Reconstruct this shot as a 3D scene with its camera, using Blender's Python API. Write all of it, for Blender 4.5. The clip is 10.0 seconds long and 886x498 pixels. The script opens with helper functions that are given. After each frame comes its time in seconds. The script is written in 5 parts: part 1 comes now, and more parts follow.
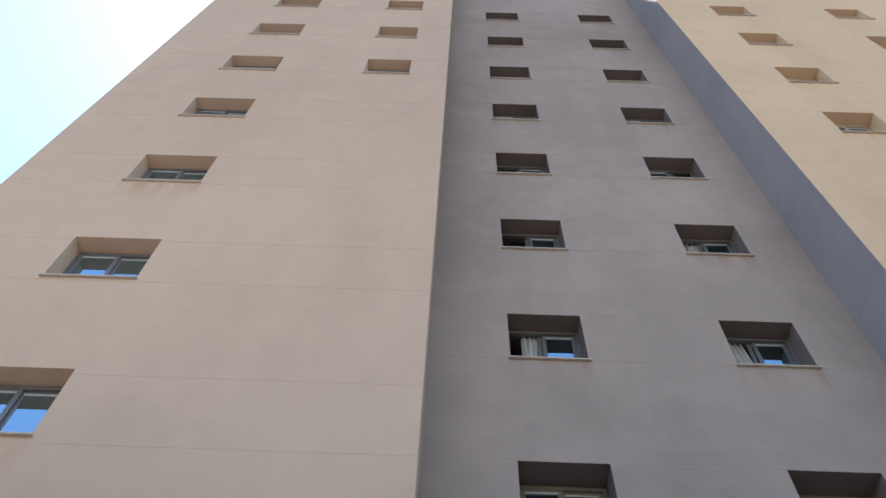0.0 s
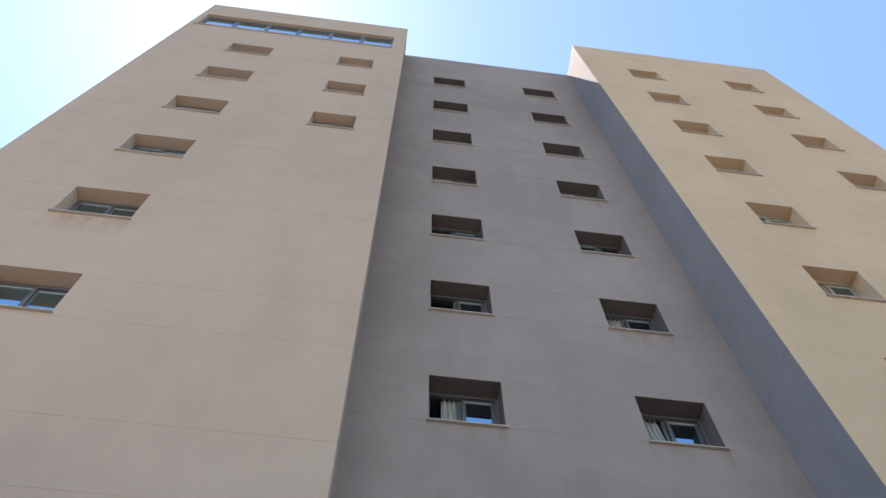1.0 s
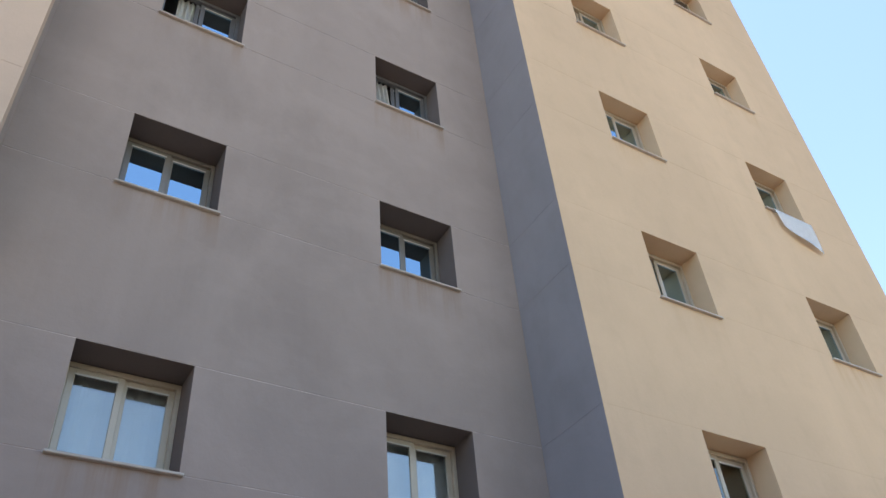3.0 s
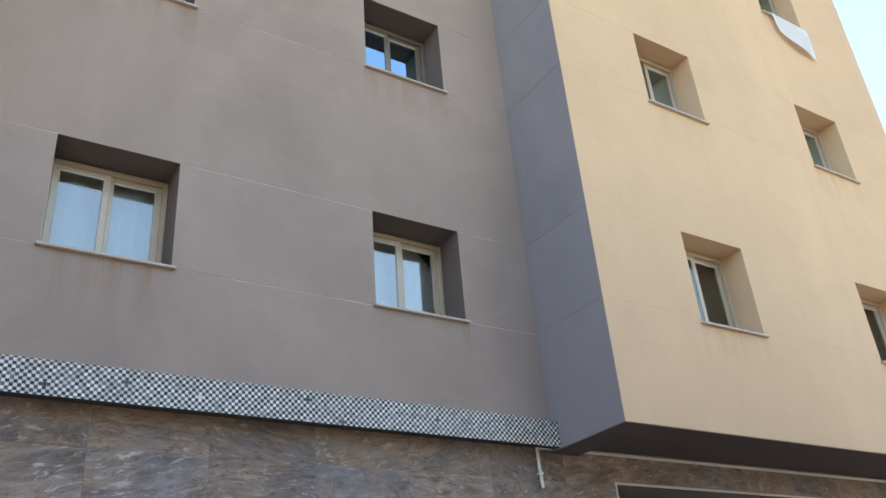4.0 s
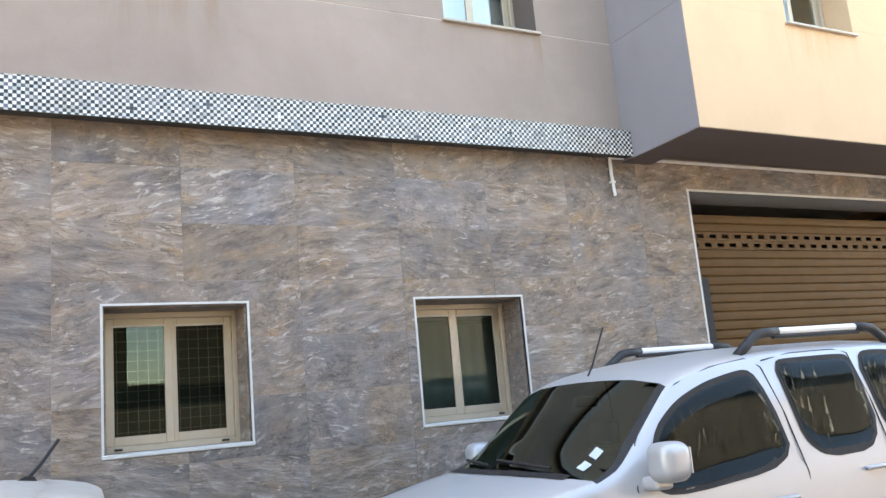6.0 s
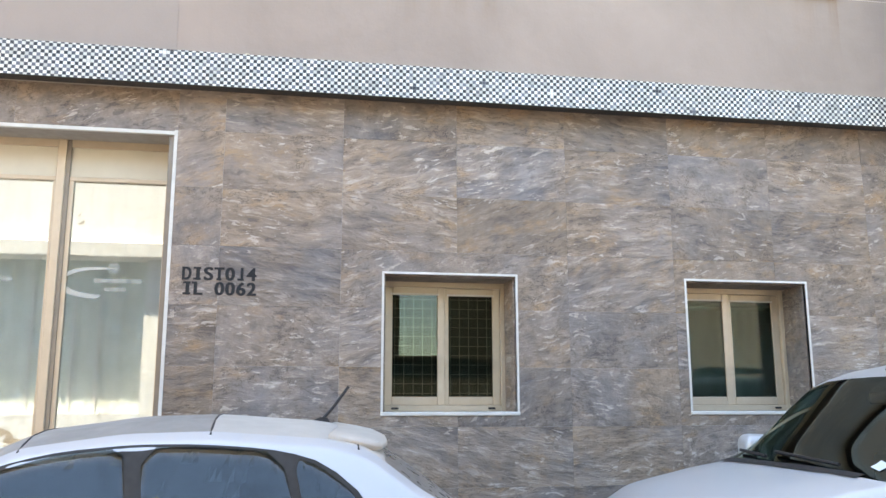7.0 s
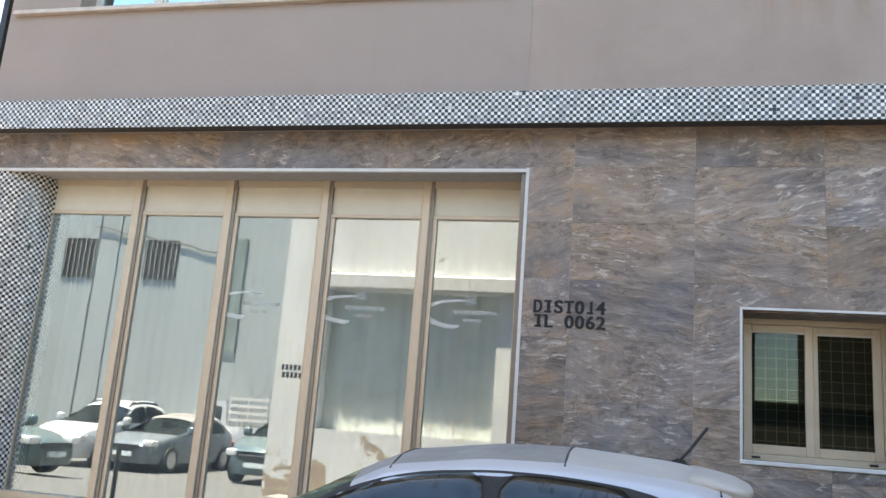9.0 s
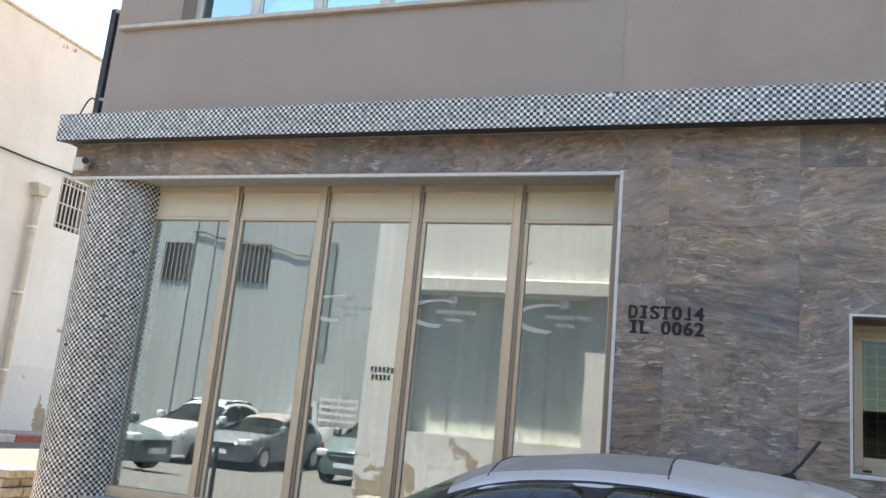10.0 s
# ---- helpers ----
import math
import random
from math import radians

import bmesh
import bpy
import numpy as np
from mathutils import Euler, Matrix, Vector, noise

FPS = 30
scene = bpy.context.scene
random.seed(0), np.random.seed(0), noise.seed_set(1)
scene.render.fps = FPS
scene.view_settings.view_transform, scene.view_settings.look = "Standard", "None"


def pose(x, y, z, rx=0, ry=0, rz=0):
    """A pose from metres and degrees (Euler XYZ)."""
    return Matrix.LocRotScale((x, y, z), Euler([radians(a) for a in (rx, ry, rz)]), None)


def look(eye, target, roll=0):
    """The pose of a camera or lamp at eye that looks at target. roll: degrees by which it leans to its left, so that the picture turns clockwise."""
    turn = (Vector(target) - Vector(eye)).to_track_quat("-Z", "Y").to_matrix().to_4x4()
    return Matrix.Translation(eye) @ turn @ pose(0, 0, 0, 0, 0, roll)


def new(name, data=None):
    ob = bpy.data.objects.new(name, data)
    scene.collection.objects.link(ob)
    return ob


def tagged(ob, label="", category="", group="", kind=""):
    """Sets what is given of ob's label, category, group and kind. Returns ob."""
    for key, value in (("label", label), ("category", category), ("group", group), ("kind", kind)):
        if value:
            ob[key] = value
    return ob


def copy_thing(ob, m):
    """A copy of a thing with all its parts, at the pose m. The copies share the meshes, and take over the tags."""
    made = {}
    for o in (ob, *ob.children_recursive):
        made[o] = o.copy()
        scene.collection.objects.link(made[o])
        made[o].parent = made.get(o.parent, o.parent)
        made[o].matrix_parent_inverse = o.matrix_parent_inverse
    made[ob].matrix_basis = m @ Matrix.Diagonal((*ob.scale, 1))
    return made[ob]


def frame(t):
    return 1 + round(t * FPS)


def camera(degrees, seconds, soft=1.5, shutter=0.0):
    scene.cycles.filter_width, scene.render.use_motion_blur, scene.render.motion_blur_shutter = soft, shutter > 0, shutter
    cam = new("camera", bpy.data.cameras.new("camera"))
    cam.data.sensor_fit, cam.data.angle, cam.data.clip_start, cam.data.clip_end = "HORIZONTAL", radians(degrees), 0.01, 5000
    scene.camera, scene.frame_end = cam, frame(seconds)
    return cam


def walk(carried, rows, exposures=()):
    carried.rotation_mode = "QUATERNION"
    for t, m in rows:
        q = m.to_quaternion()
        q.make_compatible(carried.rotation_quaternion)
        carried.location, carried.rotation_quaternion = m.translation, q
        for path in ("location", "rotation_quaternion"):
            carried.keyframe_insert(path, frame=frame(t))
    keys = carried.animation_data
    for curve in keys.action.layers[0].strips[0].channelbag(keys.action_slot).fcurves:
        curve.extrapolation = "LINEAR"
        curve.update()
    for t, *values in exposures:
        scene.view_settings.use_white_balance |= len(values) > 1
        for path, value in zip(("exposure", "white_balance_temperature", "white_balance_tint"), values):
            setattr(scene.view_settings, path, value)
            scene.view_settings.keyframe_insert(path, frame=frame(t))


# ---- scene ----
cam = camera(55.7, 10.0)
PATH = [
    (0, (0.136, 0.44, 2.154), (0.108, 1.416, 3.899), 3.2),
    (0.5, (0.178, 0.428, 2.129), (0.178, 1.318, 3.92), 3.1),
    (1, (0.209, 0.379, 2.089), (0.326, 1.221, 3.899), -0.8),
    (1.5, (0.116, 0.338, 1.993), (0.459, 1.177, 3.776), -4.0),
    (2, (0.275, 0.319, 1.955), (0.845, 1.268, 3.62), -3.0),
    (2.5, (0.276, 0.42, 1.939), (1.053, 1.508, 3.426), -3.8),
    (2.7, (0.272, 0.473, 1.926), (1.084, 1.63, 3.342), -4.8),
    (3.8, (0.355, 0.62, 1.807), (1.33, 2.042, 2.82), -4.9),
    (4, (0.324, 0.61, 1.781), (1.32, 2.065, 2.725), -4.9),
    (4.5, (0.327, 0.601, 1.766), (1.402, 2.114, 2.51), -5.7),
    (5, (0.334, 0.569, 1.732), (1.433, 2.146, 2.288), -7.5),
    (5.2, (0.348, 0.577, 1.725), (1.463, 2.165, 2.208), -7.4),
    (6.3, (0.251, 0.667, 1.566), (1.023, 2.478, 1.917), -3.8),
    (6.5, (0.235, 0.675, 1.551), (0.89, 2.532, 1.904), -2.8),
    (7, (0.227, 0.695, 1.51), (0.566, 2.631, 1.878), -0.1),
    (7.5, (0.213, 0.708, 1.494), (0.299, 2.662, 1.91), 1.4),
    (8, (0.212, 0.756, 1.484), (0.006, 2.7, 1.906), 2.9),
    (8.5, (0.166, 0.75, 1.472), (-0.17, 2.672, 1.913), 3.5),
    (9, (0.182, 0.785, 1.494), (-0.283, 2.683, 1.92), 4.4),
    (9.5, (0.128, 0.793, 1.51), (-0.424, 2.669, 1.928), 5.1),
    (10, (0.121, 0.799, 1.511), (-0.538, 2.641, 1.926), 5.5),
]
walk(cam, [(t, look(eye, target, roll)) for t, eye, target, roll in PATH],
     [(0, 1.42, 7400, 21), (1, 1.22, 7150, 18), (2.5, 1.48, 7500, 22), (4.0, 2.1, 8600, 20), (5.2, 2.62, 8900, 19), (6.4, 3.3, 9700, 20),
      (8.0, 3.17, 9000, 19), (9.0, 2.64, 8800, 19), (10, 2.3, 8600, 18)])

# ---- light: sun high behind the building, open sky ----
SUN = Vector((-1.15, 1.0, 5.1)).normalized()
world = bpy.data.worlds.new("sky")
scene.world = world
world.use_nodes = True
wn = world.node_tree
sky = wn.nodes.new("ShaderNodeTexSky")
sky.sky_type = "NISHITA"
sky.sun_disc = False
sky.sun_elevation = math.asin(SUN.z)
sky.sun_rotation = math.atan2(SUN.x, SUN.y)
sky.air_density, sky.dust_density, sky.ozone_density = 1.0, 0.2, 0.3
tone = wn.nodes.new("ShaderNodeMix")
tone.data_type, tone.blend_type = "RGBA", "MULTIPLY"
tone.inputs[0].default_value, tone.inputs[7].default_value = 1.0, (0.83, 1.02, 1.08, 1)
wn.links.new(sky.outputs[0], tone.inputs[6])
wn.links.new(tone.outputs[2], wn.nodes["Background"].inputs[0])
wn.nodes["Background"].inputs[1].default_value = 0.14
sun_data = bpy.data.lights.new("sun", "SUN")
sun_data.energy, sun_data.angle, sun_data.color = 5.0, radians(0.6), (1.0, 0.95, 0.87)
sun = new("sun", sun_data)
sun.matrix_world = look(SUN * 60, (0, 0, 0))

# ---- materials ----
def socket(nt, target, v):
    if isinstance(v, bpy.types.NodeSocket):
        nt.links.new(v, target)
    elif isinstance(v, (int, float)):
        target.default_value = v if target.type != "RGBA" else (v, v, v, 1)
    else:
        v = tuple(v)
        target.default_value = (*v, 1) if target.type == "RGBA" and len(v) == 3 else v


class Mat:
    """A node material built by short calls."""
    def __init__(self, name, rough=0.8, metal=0.0, spec=0.4):
        self.m = bpy.data.materials.new(name)
        self.m.use_nodes = True
        self.nt = self.m.node_tree
        self.bsdf = self.nt.nodes["Principled BSDF"]
        self.put(Roughness=rough, Metallic=metal)
        self.bsdf.inputs["Specular IOR Level"].default_value = spec

    def put(self, **k):
        for n, v in k.items():
            socket(self.nt, self.bsdf.inputs[n.replace("_", " ")], v)
        return self

    def n(self, kind, out=0, op="", **k):
        nd = self.nt.nodes.new("ShaderNode" + kind)
        if op and kind == "VectorRotate":
            nd.rotation_type = op
        elif op and kind == "TexWhiteNoise":
            nd.noise_dimensions = op
        elif op:
            nd.operation = op
        for key, v in k.items():
            key = key.replace("_", " ")
            i = int(key[1:]) if key[0] == "i" and key[1:].isdigit() else key
            socket(self.nt, nd.inputs[i], v)
        return nd.outputs[out]

    def math(self, op, a, b=0.0, c=0.0):
        return self.n("Math", op=op, i0=a, i1=b, i2=c)

    def mix(self, f, a, b, blend="MIX"):
        nd = self.nt.nodes.new("ShaderNodeMix")
        nd.data_type, nd.blend_type = "RGBA", blend
        socket(self.nt, nd.inputs[0], f)
        socket(self.nt, nd.inputs[6], a)
        socket(self.nt, nd.inputs[7], b)
        return nd.outputs[2]

    def ramp(self, f, lo, hi):
        return self.n("MapRange", Value=f, From_Min=lo, From_Max=hi)

    def place(self):
        return self.n("NewGeometry", 0)

    def noise(self, scale, vec=None, detail=4.0, rough=0.55, dist=0.0, out=0):
        return self.n("TexNoise", out, Vector=vec if vec is not None else self.place(), Scale=scale, Detail=detail, Roughness=rough, Distortion=dist)

    def stretch(self, sx, sy, sz, vec=None):
        return self.n("Mapping", Vector=vec if vec is not None else self.place(), Scale=(sx, sy, sz))

    def bump(self, h, strength=0.3, dist=0.01):
        b = self.n("Bump", Height=h, Strength=strength, Distance=dist)
        return self.put(Normal=b)


def plaster(name, col, stain, sills=None, mottle=0.5):
    m = Mat(name, 0.9, spec=0.2)
    big = m.noise(0.35, m.stretch(1, 1, 0.55), 5, 0.6, 0.6)
    mid = m.noise(2.3, m.stretch(1, 1, 0.7), 5, 0.65)
    fine = m.noise(60, detail=3)
    c = m.mix(m.ramp(big, 0.3, 0.75), [v * (1 - 0.2 * mottle) for v in col], [min(1, v * (1 + 0.13 * mottle)) for v in col])
    wash = m.noise(0.9, m.stretch(1, 1, 1.8), 6, 0.62, 0.4)
    c = m.mix(m.math("MULTIPLY", m.ramp(wash, 0.48, 0.62), 0.18 * mottle), c, [min(1, v * 1.22) for v in col])
    c = m.mix(m.math("MULTIPLY", m.ramp(mid, 0.5, 0.8), 0.25), c, stain)
    c = m.mix(m.math("MULTIPLY", m.ramp(fine, 0.35, 0.75), 0.08), c, [v * 0.7 for v in col])
    streak = m.noise(1.0, m.stretch(7, 7, 0.22), 4, 0.6)
    c = m.mix(m.math("MULTIPLY", m.ramp(streak, 0.55, 0.85), 0.14), c, stain)
    if sills:
        # rain streaks running down from the window sills
        sep = m.nt.nodes.new("ShaderNodeSeparateXYZ")
        m.nt.links.new(m.place(), sep.inputs[0])
        below = m.math("MODULO", m.math("SUBTRACT", 107.2, sep.outputs[2]), 3.0)
        fall = m.math("SUBTRACT", 1.0, m.ramp(below, 0.03, 0.6))
        lanes = 0.0
        for a, b in sills:
            near = m.math("COMPARE", sep.outputs[0], (a + b) / 2, (b - a) / 2 + 0.04)
            lanes = near if isinstance(lanes, float) else m.math("MAXIMUM", lanes, near)
        drip = m.ramp(m.noise(1.0, m.stretch(5.5, 5.5, 0.4), 4, 0.7), 0.42, 0.62)
        f = m.math("MULTIPLY", m.math("MULTIPLY", fall, lanes), m.math("MULTIPLY", drip, m.math("MULTIPLY", m.ramp(m.noise(0.33, detail=2), 0.38, 0.58), 0.55)))
        c = m.mix(f, c, [col[0] * 0.75, col[1] * 0.58, col[2] * 0.42])
    m.put(Base_Color=c)
    m.bump(m.math("ADD", m.math("MULTIPLY", fine, 0.5), m.noise(14, detail=4)), 0.35, 0.006)
    return m.m


def plain(name, col, rough=0.5, metal=0.0, vary=0.1, scale=12, bump=0.0, spec=0.4):
    m = Mat(name, rough, metal, spec)
    f = m.noise(scale, detail=5, rough=0.6)
    m.put(Base_Color=m.mix(m.ramp(f, 0.3, 0.75), [v * (1 - vary) for v in col], [min(1, v * (1 + vary)) for v in col]))
    m.put(Roughness=m.n("MapRange", Value=m.noise(scale * 3), From_Min=0.3, From_Max=0.7, To_Min=max(0.02, rough - 0.08), To_Max=min(1, rough + 0.08)))
    if bump:
        m.bump(m.noise(scale * 5), bump, 0.004)
    return m.m


def stone_tile():
    """Slate-look porcelain: blue-grey, brown and rust layers, each tile turned its own way."""
    m = Mat("slate_tile", 0.5, spec=0.3)
    rnd = m.n("ObjectInfo", "Random")
    fr = lambda k: m.math("FRACT", m.math("MULTIPLY", rnd, k))
    off = m.n("CombineXYZ", X=m.math("MULTIPLY", rnd, 37.0), Y=m.math("MULTIPLY", rnd, 11.0), Z=m.math("MULTIPLY", rnd, 53.0))
    v = m.n("VectorMath", op="ADD", i0=m.place(), i1=off)
    lean = m.n("MapRange", Value=fr(7.31), To_Min=-0.24, To_Max=0.36)
    turn = m.n("VectorRotate", op="AXIS_ANGLE", Vector=v, Axis=(0, 1, 0), Angle=lean)
    warp = m.noise(2.1, turn, 3, 0.5, out=1)
    wv = m.n("VectorMath", op="MULTIPLY_ADD", i0=warp, i1=(0.12, 0.12, 0.12), i2=turn)
    blotch = m.math("MULTIPLY", m.ramp(fr(2.77), 0.45, 0.6), 0.75)
    keep = m.math("SUBTRACT", 1.0, blotch)
    mixed = lambda a, b: m.math("ADD", m.math("MULTIPLY", a, keep), m.math("MULTIPLY", b, blotch))
    flow = mixed(m.noise(1.0, m.stretch(2.2, 2.2, 7.5, wv), 7, 0.62, 0.5), m.noise(4.5, wv, 8, 0.74, 0.3))
    strokes = mixed(m.noise(1.0, m.stretch(5.0, 5.0, 22.0, wv), 6, 0.66, 0.45), m.noise(1.0, m.stretch(9.0, 9.0, 14.0, wv), 7, 0.72, 0.5))
    flakes = m.noise(1.0, m.stretch(8.0, 8.0, 27.0, wv), 5, 0.64, 0.6)
    hue = m.n("MapRange", Value=m.noise(1.5, wv, 4, 0.6), From_Min=0.34, From_Max=0.66)
    warm = m.math("ADD", m.math("MULTIPLY", hue, 0.8), m.math("ADD", 0.08, m.math("MULTIPLY", fr(5.13), 0.34)))
    dark = m.mix(warm, (0.098, 0.104, 0.122), (0.135, 0.104, 0.084))
    mid = m.mix(warm, (0.222, 0.216, 0.224), (0.305, 0.238, 0.187))
    c = m.mix(m.ramp(flow, 0.36, 0.62), dark, mid)
    c = m.mix(m.math("MULTIPLY", m.ramp(strokes, 0.46, 0.60), 0.55), c, mid)
    rust = m.math("MULTIPLY", m.ramp(m.noise(3.2, m.stretch(1, 1, 2.2, wv), 5, 0.65), 0.53, 0.68), m.ramp(warm, 0.35, 0.8))
    c = m.mix(m.math("MULTIPLY", rust, 0.75), c, (0.33, 0.215, 0.125))
    pale = m.math("MULTIPLY", m.ramp(strokes, 0.56, 0.66), m.ramp(flow, 0.42, 0.58))
    c = m.mix(m.math("MULTIPLY", pale, 0.62), c, (0.46, 0.425, 0.395))
    chips = m.math("MULTIPLY", m.ramp(flakes, 0.575, 0.625), m.ramp(m.noise(2.6, v, 3), 0.42, 0.58))
    c = m.mix(m.math("MULTIPLY", chips, 0.62), c, (0.52, 0.475, 0.435))
    clefts = m.math("MULTIPLY", m.ramp(flakes, 0.42, 0.385), m.ramp(m.noise(2.2, v, 3), 0.40, 0.56))
    c = m.mix(m.math("MULTIPLY", clefts, 0.55), c, (0.075, 0.066, 0.064))
    pits = m.math("MULTIPLY", m.ramp(m.math("ABSOLUTE", m.math("SUBTRACT", strokes, 0.47)), 0.014, 0.002), m.ramp(m.noise(3.0, wv, 4), 0.46, 0.58))
    c = m.mix(m.math("MULTIPLY", pits, 0.85), c, (0.05, 0.043, 0.04))
    tone = m.n("MapRange", Value=fr(3.7), To_Min=0.80, To_Max=1.14)
    c = m.n("VectorMath", op="SCALE", i0=c, Scale=tone)
    c = m.n("VectorMath", op="MULTIPLY", i0=c, i1=(1.06, 0.99, 0.93))
    m.put(Base_Color=c, Roughness=m.n("MapRange", Value=strokes, To_Min=0.38, To_Max=0.66))
    m.bump(m.math("ADD", m.math("MULTIPLY", flow, 1.2), m.math("MULTIPLY", m.math("ADD", strokes, flakes), 0.7)), 0.8, 0.014)
    return m.m


def mosaic(size=0.0272):
    """Small glass mosaic, black and white in a loose chequer, pale grout."""
    m = Mat("mosaic", 0.15, spec=0.4)
    uv = m.n("VectorMath", op="SCALE", i0=m.n("UVMap"), Scale=1.0 / size)
    cell = m.n("VectorMath", op="FLOOR", i0=uv)
    s = m.nt.nodes.new("ShaderNodeSeparateXYZ")
    m.nt.links.new(cell, s.inputs[0])
    parity = m.math("MODULO", m.math("ADD", m.math("ADD", s.outputs[0], s.outputs[1]), 4000.0), 2.0)
    rnd = m.n("TexWhiteNoise", 0, op="3D", Vector=cell)
    flip = m.math("GREATER_THAN", rnd, 0.999)
    dark = m.math("LESS_THAN", rnd, 0.006)
    pick = m.math("MAXIMUM", m.math("MULTIPLY", parity, m.math("SUBTRACT", 1.0, dark)), flip)
    rnd2 = m.n("TexWhiteNoise", 0, op="3D", Vector=m.n("VectorMath", op="ADD", i0=cell, i1=(91.3, 17.7, 5.1)))
    whites = m.mix(m.math("POWER", rnd2, 0.6), (0.40, 0.385, 0.35), (0.80, 0.77, 0.70))
    blacks = m.mix(m.math("POWER", rnd2, 3.0), (0.006, 0.007, 0.012), (0.13, 0.14, 0.17))
    fr = m.nt.nodes.new("ShaderNodeSeparateXYZ")
    m.nt.links.new(m.n("VectorMath", op="FRACTION", i0=uv), fr.inputs[0])
    edge = m.math("MAXIMUM", m.math("ABSOLUTE", m.math("SUBTRACT", fr.outputs[0], 0.5)), m.math("ABSOLUTE", m.math("SUBTRACT", fr.outputs[1], 0.5)))
    grout = m.math("GREATER_THAN", edge, 0.455)
    c = m.mix(pick, blacks, whites)
    dirt = m.ramp(m.noise(2.5, detail=5), 0.4, 0.8)
    c = m.mix(m.math("MULTIPLY", dirt, 0.2), c, (0.2, 0.17, 0.13))
    m.put(Base_Color=m.mix(grout, c, (0.20, 0.19, 0.18)), Roughness=m.math("ADD", m.math("MULTIPLY", grout, 0.6), 0.16))
    m.bump(m.math("MULTIPLY", m.math("ADD", m.math("SUBTRACT", 1.0, m.ramp(edge, 0.38, 0.48)), m.math("MULTIPLY", rnd2, 0.3)), 1.0), 0.6, 0.003)
    return m.m


def pane_glass(name, tint, clear, rough=0.0, wave=0.0, sheen=(0.93, 0.97, 0.97)):
    """Window glass: see-through with a constant share of mirror, more at grazing angles."""
    m = bpy.data.materials.new(name)
    m.use_nodes = True
    nt = m.node_tree
    out = nt.nodes["Material Output"]
    nt.nodes.remove(nt.nodes["Principled BSDF"])
    tr, gl, mx = nt.nodes.new("ShaderNodeBsdfTransparent"), nt.nodes.new("ShaderNodeBsdfGlossy"), nt.nodes.new("ShaderNodeMixShader")
    tr.inputs[0].default_value = (*tint, 1)
    gl.inputs[0].default_value = (*sheen, 1)
    gl.inputs["Roughness"].default_value = rough
    fr = nt.nodes.new("ShaderNodeFresnel")
    fr.inputs[0].default_value = 1.5
    mr = nt.nodes.new("ShaderNodeMapRange")
    mr.inputs["To Min"].default_value, mr.inputs["To Max"].default_value = 1 - clear, 1.0
    nt.links.new(fr.outputs[0], mr.inputs[0])
    nt.links.new(mr.outputs[0], mx.inputs[0])
    if wave:
        no, bu = nt.nodes.new("ShaderNodeTexNoise"), nt.nodes.new("ShaderNodeBump")
        ge = nt.nodes.new("ShaderNodeNewGeometry")
        nt.links.new(ge.outputs[0], no.inputs["Vector"])
        no.inputs["Scale"].default_value = 1.3
        bu.inputs["Strength"].default_value, bu.inputs["Distance"].default_value = wave, 0.01
        nt.links.new(no.outputs[0], bu.inputs["Height"])
        nt.links.new(bu.outputs[0], gl.inputs["Normal"])
    nt.links.new(tr.outputs[0], mx.inputs[1])
    nt.links.new(gl.outputs[0], mx.inputs[2])
    nt.links.new(mx.outputs[0], out.inputs[0])
    return m


def car_paint(name, col, dust):
    m = Mat(name, 0.32, 0.55, 0.5)
    flake = m.noise(900, detail=1)
    d = m.ramp(m.noise(1.2, detail=5, rough=0.6), 0.25, 0.8)
    up = m.nt.nodes.new("ShaderNodeSeparateXYZ")
    m.nt.links.new(m.n("NewGeometry", 1), up.inputs[0])
    dusty = m.math("MULTIPLY", m.ramp(up.outputs[2], 0.75, 0.99), m.math("MULTIPLY", m.math("ADD", m.math("MULTIPLY", d, 0.8), 0.6), dust))
    base = m.mix(m.ramp(flake, 0.35, 0.65), [v * 0.93 for v in col], col)
    m.put(Base_Color=m.mix(dusty, base, (0.50, 0.465, 0.42)), Roughness=m.math("ADD", m.math("MULTIPLY", dusty, 0.55), 0.28), Metallic=m.math("SUBTRACT", 0.22, m.math("MULTIPLY", dusty, 0.22)))
    m.bsdf.inputs["Coat Weight"].default_value = 0.2
    m.bsdf.inputs["Coat Roughness"].default_value = 0.06
    return m.m


def old_wall():
    """Cream limewash, weathered, with plaster broken off near the ground and a grey dado."""
    m = Mat("limewash", 0.92, spec=0.15)
    sep = m.nt.nodes.new("ShaderNodeSeparateXYZ")
    m.nt.links.new(m.place(), sep.inputs[0])
    big = m.noise(0.5, detail=6, rough=0.65)
    c = m.mix(m.ramp(big, 0.3, 0.75), (0.56, 0.55, 0.52), (0.68, 0.675, 0.655))
    st = m.noise(1.0, m.stretch(2.2, 2.2, 0.2), 5, 0.65)
    c = m.mix(m.math("MULTIPLY", m.ramp(st, 0.5, 0.8), 0.35), c, (0.42, 0.40, 0.34))
    c = m.mix(m.math("MULTIPLY", m.math("LESS_THAN", sep.outputs[2], 1.95), 0.6), c, (0.52, 0.52, 0.52))
    broken = m.math("GREATER_THAN", m.math("ADD", m.noise(1.5, detail=6, rough=0.6), m.math("MULTIPLY", m.ramp(sep.outputs[2], 2.1, 0.6), 0.13)), 0.675)
    c = m.mix(broken, c, m.mix(m.noise(6), (0.22, 0.15, 0.10), (0.42, 0.35, 0.27)))
    m.put(Base_Color=c)
    m.bump(m.math("ADD", m.math("MULTIPLY", broken, -0.8), m.noise(9, detail=6)), 0.5, 0.02)
    return m.m


